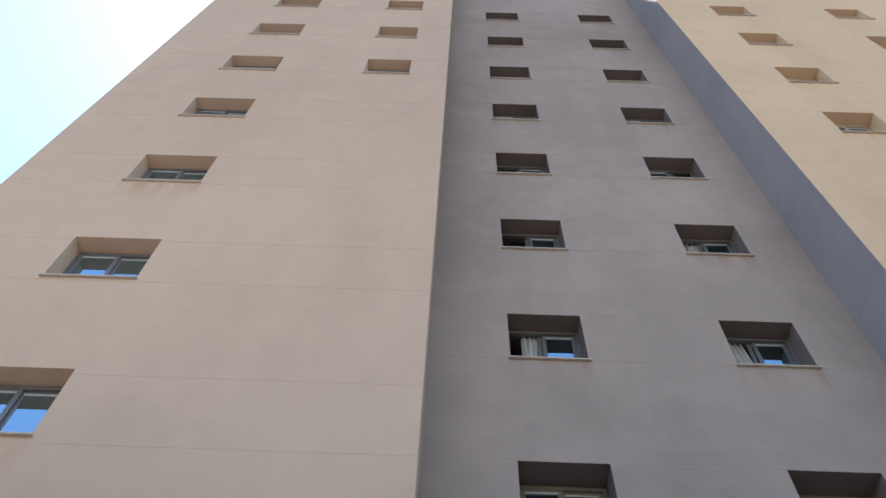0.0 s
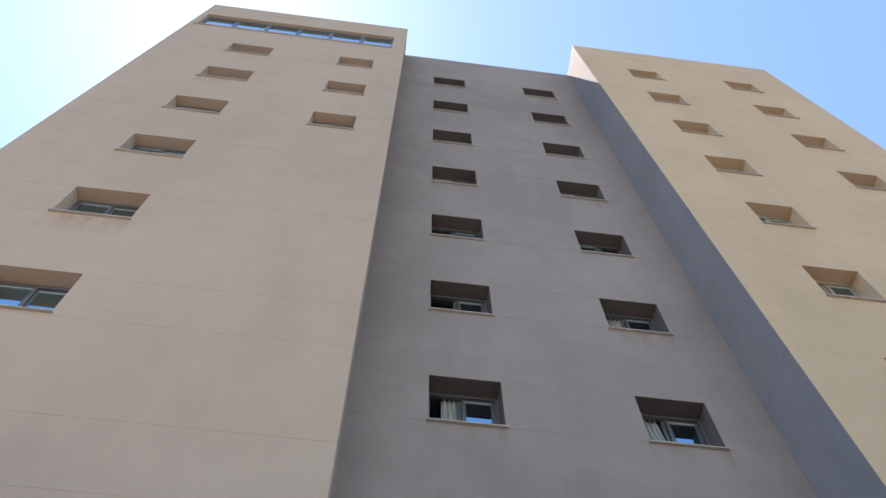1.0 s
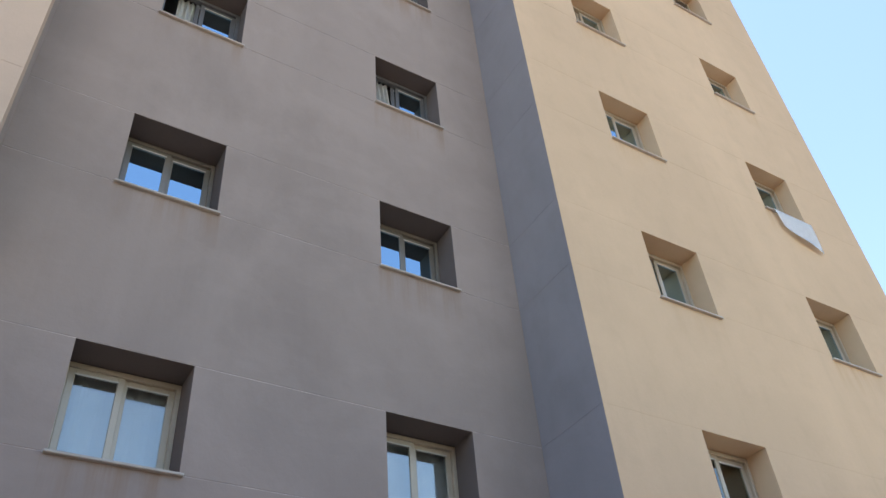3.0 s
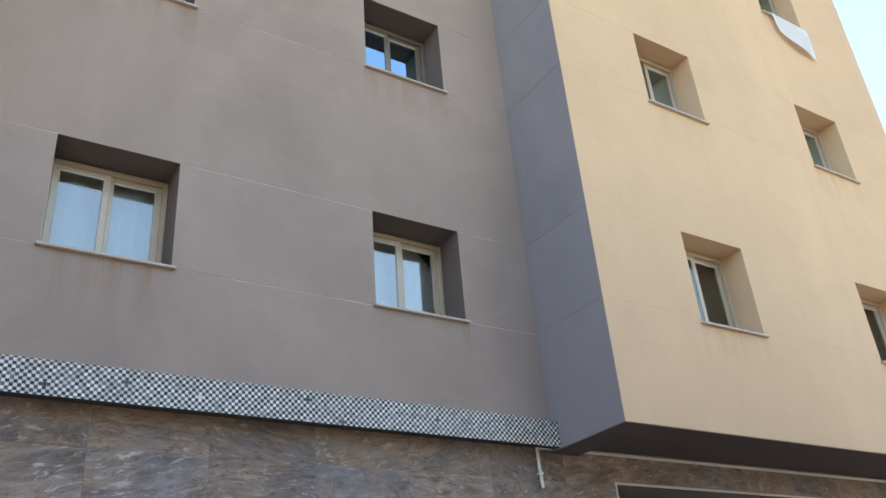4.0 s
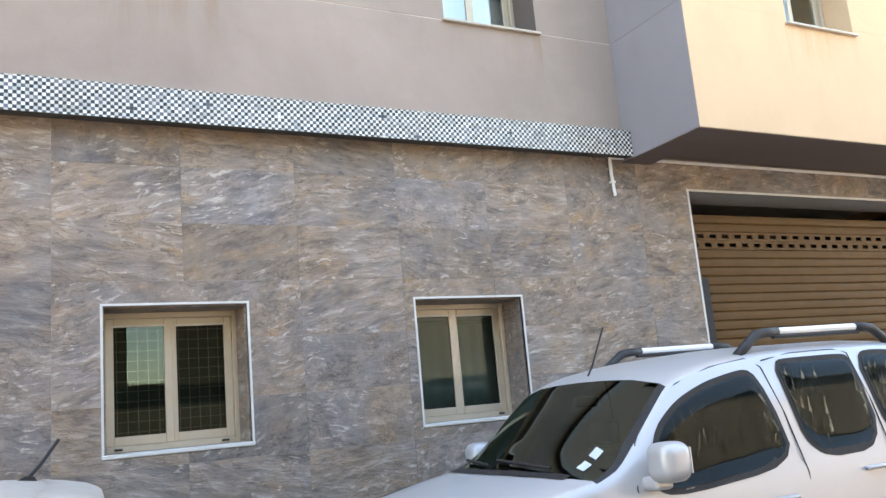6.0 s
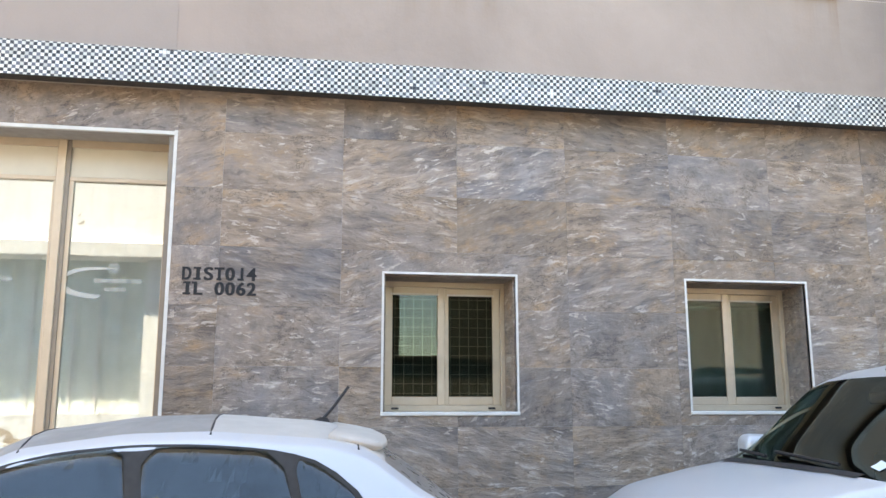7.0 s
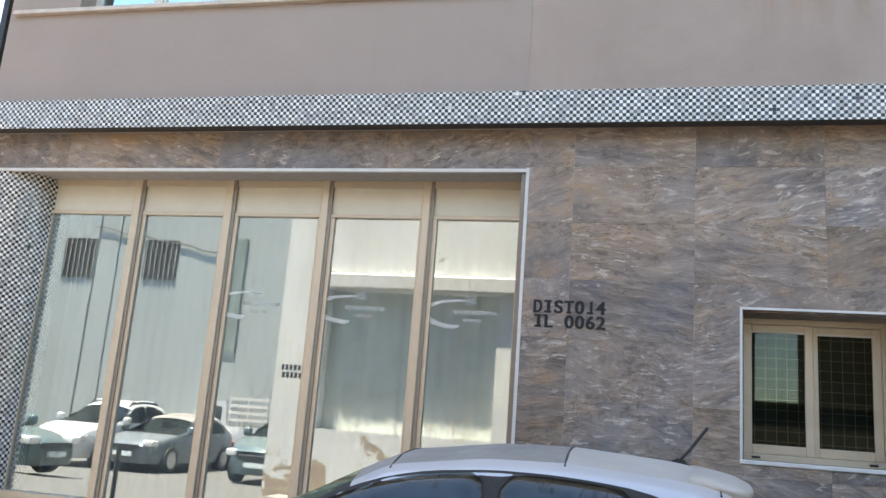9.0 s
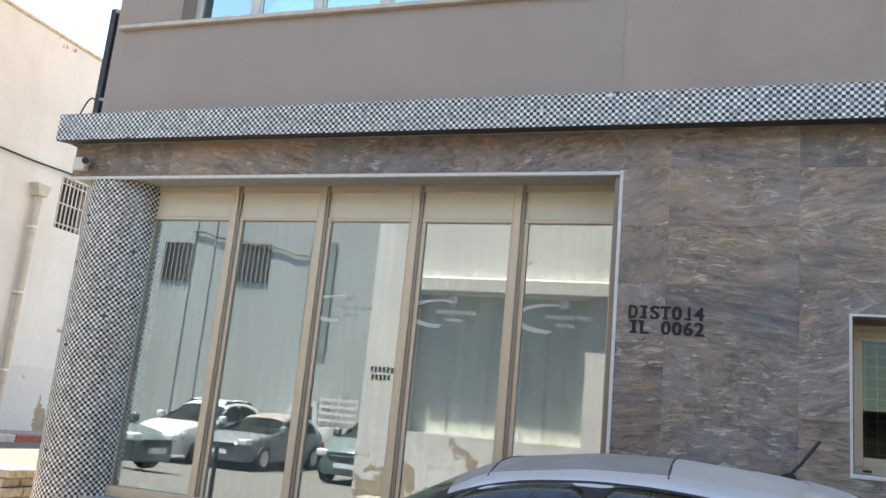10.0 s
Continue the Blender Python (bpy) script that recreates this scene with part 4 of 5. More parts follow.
for a, b, c, d in old_holes:
    e = thing("window_1", "old window with a painted iron grille", "window", "structure", "barred windows")
    part("window_frame", boxes((XL - 0.3, XL - 0.25, a, b, c, d)), M_DARK, e)
    bm = bmesh.new()
    for k in range(7):
        y = a + (b - a) * (k + 0.5) / 7
        add_box(bm, XL - 0.045, XL - 0.02, y - 0.011, y + 0.011, c, d)
    for zz in (c + 0.12, (c + d) / 2, d - 0.12):
        add_box(bm, XL - 0.05, XL - 0.045, a, b, zz - 0.018, zz + 0.018)
    part("grille", bm, M_TRIM, e, "pale iron bars")
dp = thing("drainpipe", "cream drainpipe with a rain head on the old wall", "drainpipe")
part("rain_head", prism([(14.05, 5.75), (14.45, 5.75), (14.36, 5.5), (14.14, 5.5)], XL, XL + 0.22, "x"), M_OLDPIPE, dp)
part("pipe", tube([(XL + 0.11, 14.25, 5.5), (XL + 0.11, 14.25, 0.6)], 0.07), M_OLDPIPE, dp)
for zz in (1.8, 3.4, 4.8):
    part("bracket", boxes((XL, XL + 0.19, 14.17, 14.33, zz, zz + 0.05)), M_PIPE, dp)
solid("cable", tube([(XL + 0.06, y, 6.2 + 0.035 * math.sin(y * 0.9) + (0.02 if int(y) % 2 else 0)) for y in range(3, 32)], 0.022, 6), M_BLACK, "black cable strung along the old wall", "cable")

# rubble stone pillar stump at the street corner
stump = thing("stone_stump", "low rubble stone pillar stump by the roadside", "pillar")
sx, sy = -8.6, 9.35
gz = ground_z(sx)
for lay in range(4):
    for i in range(3):
        for j in range(2):
            o = 0.08 * (lay % 2)
            x0, y0 = sx + i * 0.3 - 0.45 + o * (i > 0), sy + j * 0.3 - 0.3
            h = 0.1 + 0.012 * random.random()
            part("stone", boxes((x0 + 0.006, x0 + 0.294 - random.random() * 0.02, y0 + 0.006 + 0.02 * random.random(), y0 + 0.294, gz + lay * 0.115 - (0.04 if lay == 0 else 0), gz + lay * 0.115 + h), bev=0.012), M_BRICK, stump)

# ---- across the street ----
def facing_wall(name, x0, x1, z1, holes, label, mat=None):
    """A wall across the street that faces the hotel."""
    w = relief_wall(name, -x1, -x0, 0.0, z1, 0.0, 0.35, [(-b, -a, c, d) for a, b, c, d in holes], [], mat or M_LIME, label)
    w.matrix_world = Matrix.Translation((0, YO, 0)) @ Matrix.Rotation(math.pi, 4, "Z")
    return w


facing_wall("wall_opposite_tall", -6.75, -1.67, 6.4, [(-5.79, -2.42, 1.39, 4.08)], "tall limewashed house wall across the street")
facing_wall("wall_opposite_low", -1.67, 7.25, 2.35, [(4.6, 5.45, 0.0, 2.0)], "low grey rendered yard wall across the street", M_YARD)
solid("opposite_ledge", boxes((-5.95, -1.75, YO, YO + 0.2, 4.08, 4.36), bev=0.02), M_TRIM, "white ledge over the shuttered opening", "ledge", "structure")
solid("opposite_coping", boxes((-6.7, -1.6, YO - 0.4, YO + 0.07, 6.4, 6.5), bev=0.02), M_TRIM, "white coping of the house across the street", "coping", "structure")
solid("yard_coping", boxes((-1.6, 7.3, YO - 0.4, YO + 0.07, 2.35, 2.42), bev=0.02), M_DKRENDER, "dark coping of the yard wall", "coping", "structure")
solid("wall_opposite_back", boxes((-6.6, -6.35, -9.2, YO - 0.35, 0, 6.4), (-1.9, -1.67, -9.2, YO - 0.35, 0, 6.4), (-6.6, -1.67, -9.45, -9.2, 0, 6.4), (-6.35, -1.9, -9.2, YO - 0.35, 6.15, 6.3)), M_LIME, "rear walls of the house across the street", "wall", "structure")
shut = thing("shutter_wall", "faded green boarded shutters across the street", "shutter", "structure")
for k in range(9):
    x = -5.79 + k * 0.3745
    part("board", boxes((x, x + 0.371, YO - 0.32, YO - 0.29, 1.39, 4.08)), M_GREEN, shut)
for x in (-5.09, -4.34, -3.64, -3.21):
    part("strip", boxes((x - 0.02, x + 0.02, YO - 0.29, YO - 0.275, 1.39, 3.6)), M_TRIM, shut, "pale cover strip")
faint = thing("stencil_mark", "faded black stencilled mark on the house wall", "marking")
for row, z in enumerate((2.46, 2.31)):
    for k in range(6 - row):
        x = -6.62 + 0.085 * k + 0.03 * row
        part("bar", boxes((x, x + 0.055, YO + 0.001, YO + 0.004, z, z + 0.1)), M_INK, faint)
yard = thing("yard_doors", "dark boarded doors in the yard wall", "door", "structure")
for x, x1, c, d in ((4.6, 5.02, 0.0, 2.0), (5.03, 5.45, 0.0, 2.0)):
    part("door_panel", boxes((x, x1, YO - 0.29, YO - 0.26, c, d)), M_DARK, yard)
YF = -9.5
solid("wall_far", boxes((-34, -6.7, YF - 0.4, YF, -0.1, 9.5), bev=0.02), M_FARWALL, "long grey rendered wall beyond the parked cars", "wall", "structure")
for x, c in ((-18.6, 5.6), (-15.6, 5.6), (-24.0, 6.0)):
    e = thing("window_1", "barred window in the far wall", "window", "structure", "barred windows")
    part("window_frame", boxes((x, x + 1.2, YF, YF + 0.04, c, c + 1.3)), M_DARK, e)
    part("grille", boxes(*[(x + 0.06 + 0.18 * k, x + 0.09 + 0.18 * k, YF + 0.045, YF + 0.07, c, c + 1.3) for k in range(7)]), M_IRON, e)
solid("far_shutter", boxes((-12.9, -12.0, YF, YF + 0.06, 3.4, 7.0)), M_FARGREEN, "tall faded green shutter on the far wall", "shutter", "structure")
for x in (-17.4, -16.6):
    solid("drainpipe", tube([(x, YF + 0.02, 0.0), (x, YF + 0.02, 9.0)], 0.022, 8), M_FARWALL, "grey drainpipe on the far wall", "drainpipe")
solid("cable", tube([(-17.5 + 0.5 * k, YF + 0.05, 7.3 - 0.17 * k * 0.5 + 0.05 * math.sin(k * 2.1)) for k in range(11)], 0.025, 6), M_BLACK, "black cable sagging along the far wall", "cable")
solid("bollard", tube([(-6.2, 4.6, 0.0), (-6.2, 4.6, 1.0)], 0.03), M_BLACK, "thin dark steel bollard at the roadside", "bollard")
# made-up dark blocks, only there to darken reflections in the street windows
for x0, x1, h in ((-1.5, 2.35, 7.2), (4.05, 7.2, 6.6)):
    solid("apartment_house", boxes((x0, x1, -8.5, -3.0, 0, h), bev=0.03), M_DKRENDER, "added dark block that darkens the street window reflections", "house")
for x0, x1, h in ((7.4, 16, 4.2), (16.2, 34, 6.0)):
    house = thing("apartment_house", "plain rendered house across the street", "house")
    part("wall", boxes((x0, x1, -12, YO - 0.1, 0, h)), M_LIME, house)
    part("roof", boxes((x0 - 0.1, x1 + 0.1, -12.1, YO, h + 0.001, h + 0.15), bev=0.02), M_DKRENDER, house, "dark flat roof")

# ---- vehicles ----
def smooth_curve(points, span=0.10):
    px, pz = [p[0] for p in points], [p[1] for p in points]
    off = np.linspace(-span, span, 9)
    return lambda x: float(np.mean(np.interp(x + off, px, pz)))


def chaikin(pts, times=2):
    """Round the corners of a closed outline."""
    for _ in range(times):
        out = []
        for (ax, az), (bx, bz) in zip(pts, pts[1:] + pts[:1]):
            out += [(0.8 * ax + 0.2 * bx, 0.8 * az + 0.2 * bz), (0.2 * ax + 0.8 * bx, 0.2 * az + 0.8 * bz)]
        pts = out
    return pts


def swell(pts, d):
    """Push a closed outline outwards by d."""
    area = sum(a[0] * b[1] - b[0] * a[1] for a, b in zip(pts, pts[1:] + pts[:1]))
    sg = 1 if area > 0 else -1
    out = []
    for k, (x, z) in enumerate(pts):
        (ax, az), (bx, bz) = pts[k - 1], pts[(k + 1) % len(pts)]
        tx, tz = bx - ax, bz - az
        n = math.hypot(tx, tz) or 1
        out.append((x + sg * d * tz / n, z - sg * d * tx / n))
    return out


def vehicle(name, label, length, width, top, belt, windows, screen, rear_screen, paint, roof_panel=None, mirror_x=1.6, tumble=0.22, rails=None, bow=0.26, edge=0.10, seams=(), tail=None, stickers=(), surround=None, glass=None):
    """A car shell lofted along its length, nose at x = 0; the side panes follow the shell's skin."""
    e = thing(name, label, "car")
    ztop, zbelt = smooth_curve(top, 0.05), smooth_curve(belt, 0.15)
    plan = smooth_curve([(0, 0.70), (0.12, 0.84), (0.45, 0.96), (1.0, 1.0), (length - 0.7, 1.0), (length - 0.2, 0.95), (length, 0.86)], 0.08)
    cuts = {0.0, length, *screen, *rear_screen, *(roof_panel or ())}
    stations = sorted(cuts | {c for c in np.linspace(0, length, 84) if all(abs(c - q) > 0.02 for q in cuts)})
    hw0 = width / 2

    def ring(x):
        hw, zb, zt = hw0 * plan(x), zbelt(x), ztop(x)
        zb = min(zb, zt - 0.06)
        h = zt - zb
        rise = min(edge, 0.5 * h)
        zs, k = zt - rise, min(1, h / 0.3)
        w = lambda z: hw - 0.045 - max(0, z - zb) * tumble
        mid = (zb + zs) / 2
        ws = w(zs)
        return [(hw - 0.07, 0.22), (hw - 0.015, 0.34), (hw, zb * 0.62), (hw - 0.008, zb - 0.16), (hw - 0.022, zb - 0.05), (hw - 0.042, zb + 0.008 * k), (w(mid) + 0.014 * k, mid), (ws, zs), (ws - 0.03 * k, zs + rise * 0.24),
                (ws - 0.075 * k, zs + rise * 0.46), ((ws - 0.09) * 0.72, zt - rise * 0.17), ((ws - 0.09) * 0.36, zt - rise * 0.03), (0.0, zt)]

    def shift(x, y):
        fade = min(1, max(0, (screen[1] + 0.35 - x) / 0.9))
        back = min(1, max(0, (x - (length - 0.9)) / 0.9))
        return bow * fade * fade * (3 - 2 * fade) * (y / hw0) ** 2 - 0.07 * back * (y / hw0) ** 2

    def skin(x, z, side_y, out=0.0):
        """The place on the flank at length x and height z, lifted off by out."""
        u = x
        for _ in range(4):
            r = ring(u)[:10]
            y = float(np.interp(z, [p[1] for p in r], [p[0] for p in r]))
            u = x - shift(u, y)
        return (x, side_y * (y + out), z + out * tumble)

    def over(x, y, out=0.0):
        """The place on the roof, screen or bonnet at length x and y across."""
        u = x
        for _ in range(4):
            r = ring(u)[::-1][:7]
            z = float(np.interp(abs(y), [p[0] for p in r], [p[1] for p in r]))
            u = x - shift(u, y)
        return (x, y, z + out)

    def sheet(pts, side_y, out, thick=0.004):
        """A curved pane on the flank, filled between the lower and the upper run of its outline."""
        lo, hi = min(p[0] for p in pts), max(p[0] for p in pts)
        bm = bmesh.new()
        cols = []
        for x in np.linspace(lo + 1e-4, hi - 1e-4, 26):
            zs = [a[1] + (b[1] - a[1]) * (x - a[0]) / (b[0] - a[0]) for a, b in zip(pts, pts[1:] + pts[:1]) if (a[0] - x) * (b[0] - x) < 0]
            if len(zs) > 1:
                cols.append([bm.verts.new(skin(x, min(zs) + (max(zs) - min(zs)) * k / 5, side_y, out)) for k in range(6)])
        for u, w in zip(cols, cols[1:]):
            for k in range(5):
                bm.faces.new((u[k], w[k], w[k + 1], u[k + 1]))
        return bm
    rings = []
    for x in stations:
        r = ring(x)
        full = [(-y, z) for y, z in r] + [(y, z) for y, z in r[-2::-1]]
        rings.append([(x + shift(x, y), y, z) for y, z in full])
    n, half = len(rings[0]), 12
    bins = {}
    for i in range(len(stations) - 1):
        xm = (stations[i] + stations[i + 1]) / 2
        for j in range(n - 1):
            jj = j if j < half else n - 2 - j
            key = "body"
            if jj >= 9 and screen[0] < xm < screen[1]:
                key = "windscreen"
            elif jj == 8 and screen[0] < xm < screen[1]:
                key = ("window_seal", j < half)
            elif jj >= 9 and rear_screen[0] < xm < rear_screen[1]:
                key = "rear_window"
            elif jj >= 9 and roof_panel and roof_panel[0] < xm < roof_panel[1]:
                key = "roof_panel"
            elif jj >= 9 and roof_panel and screen[1] < xm < rear_screen[0]:
                key = "rear_roof" if xm > roof_panel[1] else "roof_header"
            bins.setdefault(key, []).append((rings[i][j], rings[i][j + 1], rings[i + 1][j + 1], rings[i + 1][j]))
    look_of = {"body": paint, "window_seal": M_RUBBER, "windscreen": M_SCREEN, "rear_window": M_REARGLASS, "roof_panel": M_ROOFPANEL, "rear_roof": M_DUSTY, "roof_header": M_ROOFPANEL}
    for key, quads in bins.items():
        bm = bmesh.new()
        for q in quads:
            bm.faces.new([bm.verts.new(c) for c in q])
        if key == "body":
            bm.faces.new([bm.verts.new(c) for c in rings[0]])
            bm.faces.new([bm.verts.new(c) for c in rings[-1]])
        bmesh.ops.remove_doubles(bm, verts=bm.verts, dist=1e-4)
        nm = key[0] if isinstance(key, tuple) else key
        part(nm, bm, look_of[nm], e, smooth=True)
    for side_y in (-1, 1):
        for outline in windows:
            pts = chaikin(outline, 1 if surround else 2)
            if not surround:
                part("window_seal", sheet(swell(pts, 0.034), side_y, 0.003), M_RUBBER, e, smooth=True)
            pane = sheet(pts, side_y, 0.007)
            bmesh.ops.solidify(pane, geom=pane.faces[:], thickness=0.002)
            part("side_window", pane, glass or M_CARGLASS, e, smooth=True)
        if surround:
            part("window_seal", sheet(chaikin(surround, 1), side_y, 0.003), M_RUBBER, e, "black surround of the side windows", smooth=True)
        for run in seams:
            part("door_seam", tube([skin(x, z, side_y, 0.001) for x, z in run], 0.0045, 6), M_BLACK, e)
        if tail:
            part("tail_light", sheet(tail, side_y, 0.006), M_TAIL, e, "narrow red lens along the rear corner", smooth=True)
    if roof_panel:
        for x in (roof_panel[0], roof_panel[1], rear_screen[0] - 0.13):
            m = ring(x)[9][0] + 0.02
            part("roof_seam", tube([over(x, m * k / 8, 0.0) for k in range(-8, 9)], 0.005, 6), M_BLACK, e)
    # cabin: floor tub, dashboard, seats, inside mirror
    part("cabin_floor", boxes((screen[0] + 0.15, length - 0.5, -hw0 + 0.16, hw0 - 0.16, 0.3, zbelt(2.0) - 0.34)), M_DARK, e)
    part("dashboard", boxes((screen[0] + 0.28, screen[0] + 0.6, -hw0 + 0.22, hw0 - 0.22, zbelt(1.2) - 0.35, zbelt(1.2) - 0.05), bev=0.05), M_DARK, e)
    xm, _, zm = over(screen[1] + 0.0, 0.0)
    part("inside_mirror", boxes((xm + 0.02, xm + 0.05, -0.12, 0.12, zm - 0.16, zm - 0.09), bev=0.012), M_BLACK, e)
    for yy in (-0.36, 0.36):
        for xx in (screen[1] + 0.35, screen[1] + 1.15):
            if xx < length - 0.9:
                zs = zbelt(2.0) - 0.3
                s = part("seat", boxes((xx, xx + 0.16, yy - 0.24, yy + 0.24, zs - 0.1, zs + 0.42), bev=0.05, seg=3), M_SEAT, e)
                part("headrest", boxes((xx + 0.03, xx + 0.13, yy - 0.12, yy + 0.12, zs + 0.44, zs + 0.6), bev=0.03, seg=2), M_SEAT, s)
    for side_y in (-1, 1):
        y0 = side_y * (hw0 + 0.01)
        zb = zbelt(mirror_x) + 0.03
        shell = boxes((mirror_x - 0.10, mirror_x + 0.10, min(y0, y0 + side_y * 0.19), max(y0, y0 + side_y * 0.19), zb - 0.01, zb + 0.20), bev=0.065, seg=5)
        m = part("mirror", shell, paint, e, smooth=True)
        part("mirror_glass", boxes((mirror_x + 0.096, mirror_x + 0.102, min(y0 + side_y * 0.03, y0 + side_y * 0.16), max(y0 + side_y * 0.03, y0 + side_y * 0.16), zb + 0.03, zb + 0.165)), M_LAMP, m)
        part("mirror_foot", boxes((mirror_x - 0.07, mirror_x + 0.05, min(y0 - side_y * 0.08, y0 + side_y * 0.06), max(y0 - side_y * 0.08, y0 + side_y * 0.06), zb - 0.05, zb + 0.02), bev=0.02, seg=2), paint, m)
        for outline in windows[:2]:
            b, zl = max(p[0] for p in outline), min(p[1] for p in outline)
            grip = [skin(b - 0.24 + 0.2 * k / 6, zl - 0.13, side_y, 0.012 + 0.022 * math.sin(math.pi * k / 6)) for k in range(7)]
            part("door_handle", tube(grip, 0.014, 8), paint, e, smooth=True)
        for x in (0.82, length - 0.75):
            ty = side_y * (hw0 - 0.09)
            t = part("wheel", tube([(x, ty - 0.1, 0.31), (x, ty + 0.1, 0.31)], 0.31, 28), M_RUBBER, e)
            part("rim", tube([(x, ty + side_y * 0.1, 0.31), (x, ty + side_y * 0.112, 0.31)], 0.20, 20), M_SILVER, t)
        part("headlight", boxes((0.04, 0.36, side_y * hw0 * 0.72 - 0.14, side_y * hw0 * 0.72 + 0.14, 0.62, 0.78), bev=0.05, seg=3), M_LAMP, e)
        if not tail:
            part("tail_light", boxes((length - 0.1, length + 0.004, side_y * hw0 * 0.82 - 0.08, side_y * hw0 * 0.82 + 0.08, 0.55, 0.78), bev=0.03), M_TAIL, e)
    part("grille", boxes((-0.012, 0.05, -0.42, 0.42, 0.55, 0.66), bev=0.01), M_BLACK, e)
    part("number_plate", boxes((-0.02, 0.03, -0.26, 0.26, 0.38, 0.49)), M_PAPER, e)
    # dark scuttle under the windscreen and two wiper arms lying on the glass
    bm = bmesh.new()
    rows = [[bm.verts.new(over(screen[0] + d + shift(screen[0], y), y, 0.006)) for y in np.linspace(-hw0 * 0.74, hw0 * 0.74, 21)] for d in (-0.03, 0.0, 0.03)]
    for u, w in zip(rows, rows[1:]):
        for k in range(20):
            bm.faces.new((u[k], u[k + 1], w[k + 1], w[k]))
    part("scuttle", bm, M_BLACK, e, smooth=True)
    for ya, yb in ((-0.52, 0.02), (0.04, 0.56)):
        arm = [over(screen[0] + 0.05 + 0.05 * k / 6 + shift(screen[0], ya + (yb - ya) * k / 6), ya + (yb - ya) * k / 6, 0.02) for k in range(7)]
        part("wiper", tube(arm, 0.01, 6), M_BLACK, e)
    for x, y, w, h in stickers:
        q = bmesh.new()
        grid_ = [[q.verts.new(over(x + h * a / 2, y + w * b / 2, 0.004)) for b in range(3)] for a in range(3)]
        for u, v in zip(grid_, grid_[1:]):
            for k in range(2):
                q.faces.new((u[k], u[k + 1], v[k + 1], v[k]))
        part("sticker", q, M_PAPER, e, "pale paper sticker on the windscreen")
    if rails:
        a, p, q, b, lift = rails
        for sd in (-1, 1):
            y = sd * (ring((a + b) / 2)[9][0] - 0.01)
            zr = lambda x: over(x, y)[2]
            rail = part("roof_rail", tube([(p + (q - p) * k / 6, y, zr(p + (q - p) * k / 6) + lift) for k in range(7)], 0.025), M_RAIL, e, "bright metal roof rail")
            part("rail_underside", tube([(p + (q - p) * k / 6, y, zr(p + (q - p) * k / 6) + lift - 0.03) for k in range(7)], 0.018, 8), M_BLACK, rail)
            for f, g in ((a, p), (b, q)):
                leg = [(f, y, zr(f) - 0.01), (f + (g - f) * 0.25, y, zr(f) + lift * 0.42), (f + (g - f) * 0.55, y, zr(g) + lift * 0.86), (f + (g - f) * 0.8, y, zr(g) + lift * 0.98), (g + (g - f) * 0.12, y, zr(g) + lift)]
                part("rail_foot", tube(leg, 0.032), M_BLACK, rail, "black rail foot", smooth=True)
    return e


M_WHITE_CAR = car_paint("white_silver_paint", (0.40, 0.415, 0.44), 0.6)
M_SILVER_CAR = car_paint("silver_paint", (0.455, 0.46, 0.47), 0.10)
M_PALE_CAR = car_paint("pale_silver_paint", (0.58, 0.60, 0.61), 0.1)
M_GREEN_CAR = car_paint("dark_green_paint", (0.10, 0.15, 0.155), 0.1)
M_DARK_CAR = car_paint("dark_grey_paint", (0.15, 0.18, 0.20), 0.1)
M_ROOFPANEL = plain("dusty_roof_glass", (0.25, 0.225, 0.205), 0.55, 0, 0.1, 5)
M_SEAT = plain("seat_cloth", (0.09, 0.095, 0.10), 0.9)

HATCH_TOP = [(0, 0.62), (0.15, 0.74), (0.6, 0.86), (1.05, 0.93), (1.5, 1.085), (1.65, 1.15), (1.8, 1.225), (1.96, 1.305), (2.185, 1.407), (2.61, 1.464), (2.96, 1.473), (3.45, 1.438), (3.64, 1.395), (3.71, 1.345), (3.96, 1.17), (4.2, 0.98), (4.27, 0.85), (4.30, 0.55)]
HATCH_BELT = [(0, 0.70), (1.0, 0.90), (2.0, 0.93), (3.0, 0.97), (4.2, 0.97)]
HATCH_PANES = [[(1.46, 0.99), (1.78, 1.10), (2.0, 1.198), (2.16, 1.258), (2.36, 1.314), (2.66, 1.341), (2.67, 0.99)],
               [(2.705, 1.0), (2.70, 1.342), (2.95, 1.341), (3.26, 1.316), (3.34, 1.01)],
               [(3.375, 1.02), (3.31, 1.298), (3.42, 1.262), (3.55, 1.165), (3.63, 1.06), (3.62, 1.03)]]
hatch = vehicle("parked_hatchback", "silver-white hatchback with a dusty dark roof panel, parked at the kerb", 4.30, 1.70, HATCH_TOP, HATCH_BELT, HATCH_PANES, (1.0, 2.0), (3.72, 4.18), M_WHITE_CAR, (2.2, 2.96), 1.45, 0.46, None, 0.2, 0.125, surround=[(1.40, 0.965), (1.78, 1.12), (2.0, 1.217), (2.16, 1.279), (2.36, 1.327), (2.66, 1.354), (2.95, 1.353), (3.25, 1.328), (3.43, 1.28), (3.57, 1.18), (3.67, 1.05), (3.66, 0.99)])
sp = bmesh.new()
lip = [(3.52, 1.432), (3.62, 1.415), (3.70, 1.397), (3.745, 1.376), (3.75, 1.352), (3.71, 1.338), (3.62, 1.35), (3.52, 1.375)]
ends = [-0.56, -0.53, -0.4, -0.2, 0.0, 0.2, 0.4, 0.53, 0.56]
lip_rows = []
for y in ends:
    t = abs(y) / 0.56
    lip_rows.append([sp.verts.new((x - 0.06 * t ** 5, y, z - 0.034 * t * t + (0.012 if t > 0.99 and z < 1.39 else 0) - (0.012 if t > 0.99 and z >= 1.39 else 0))) for x, z in lip])
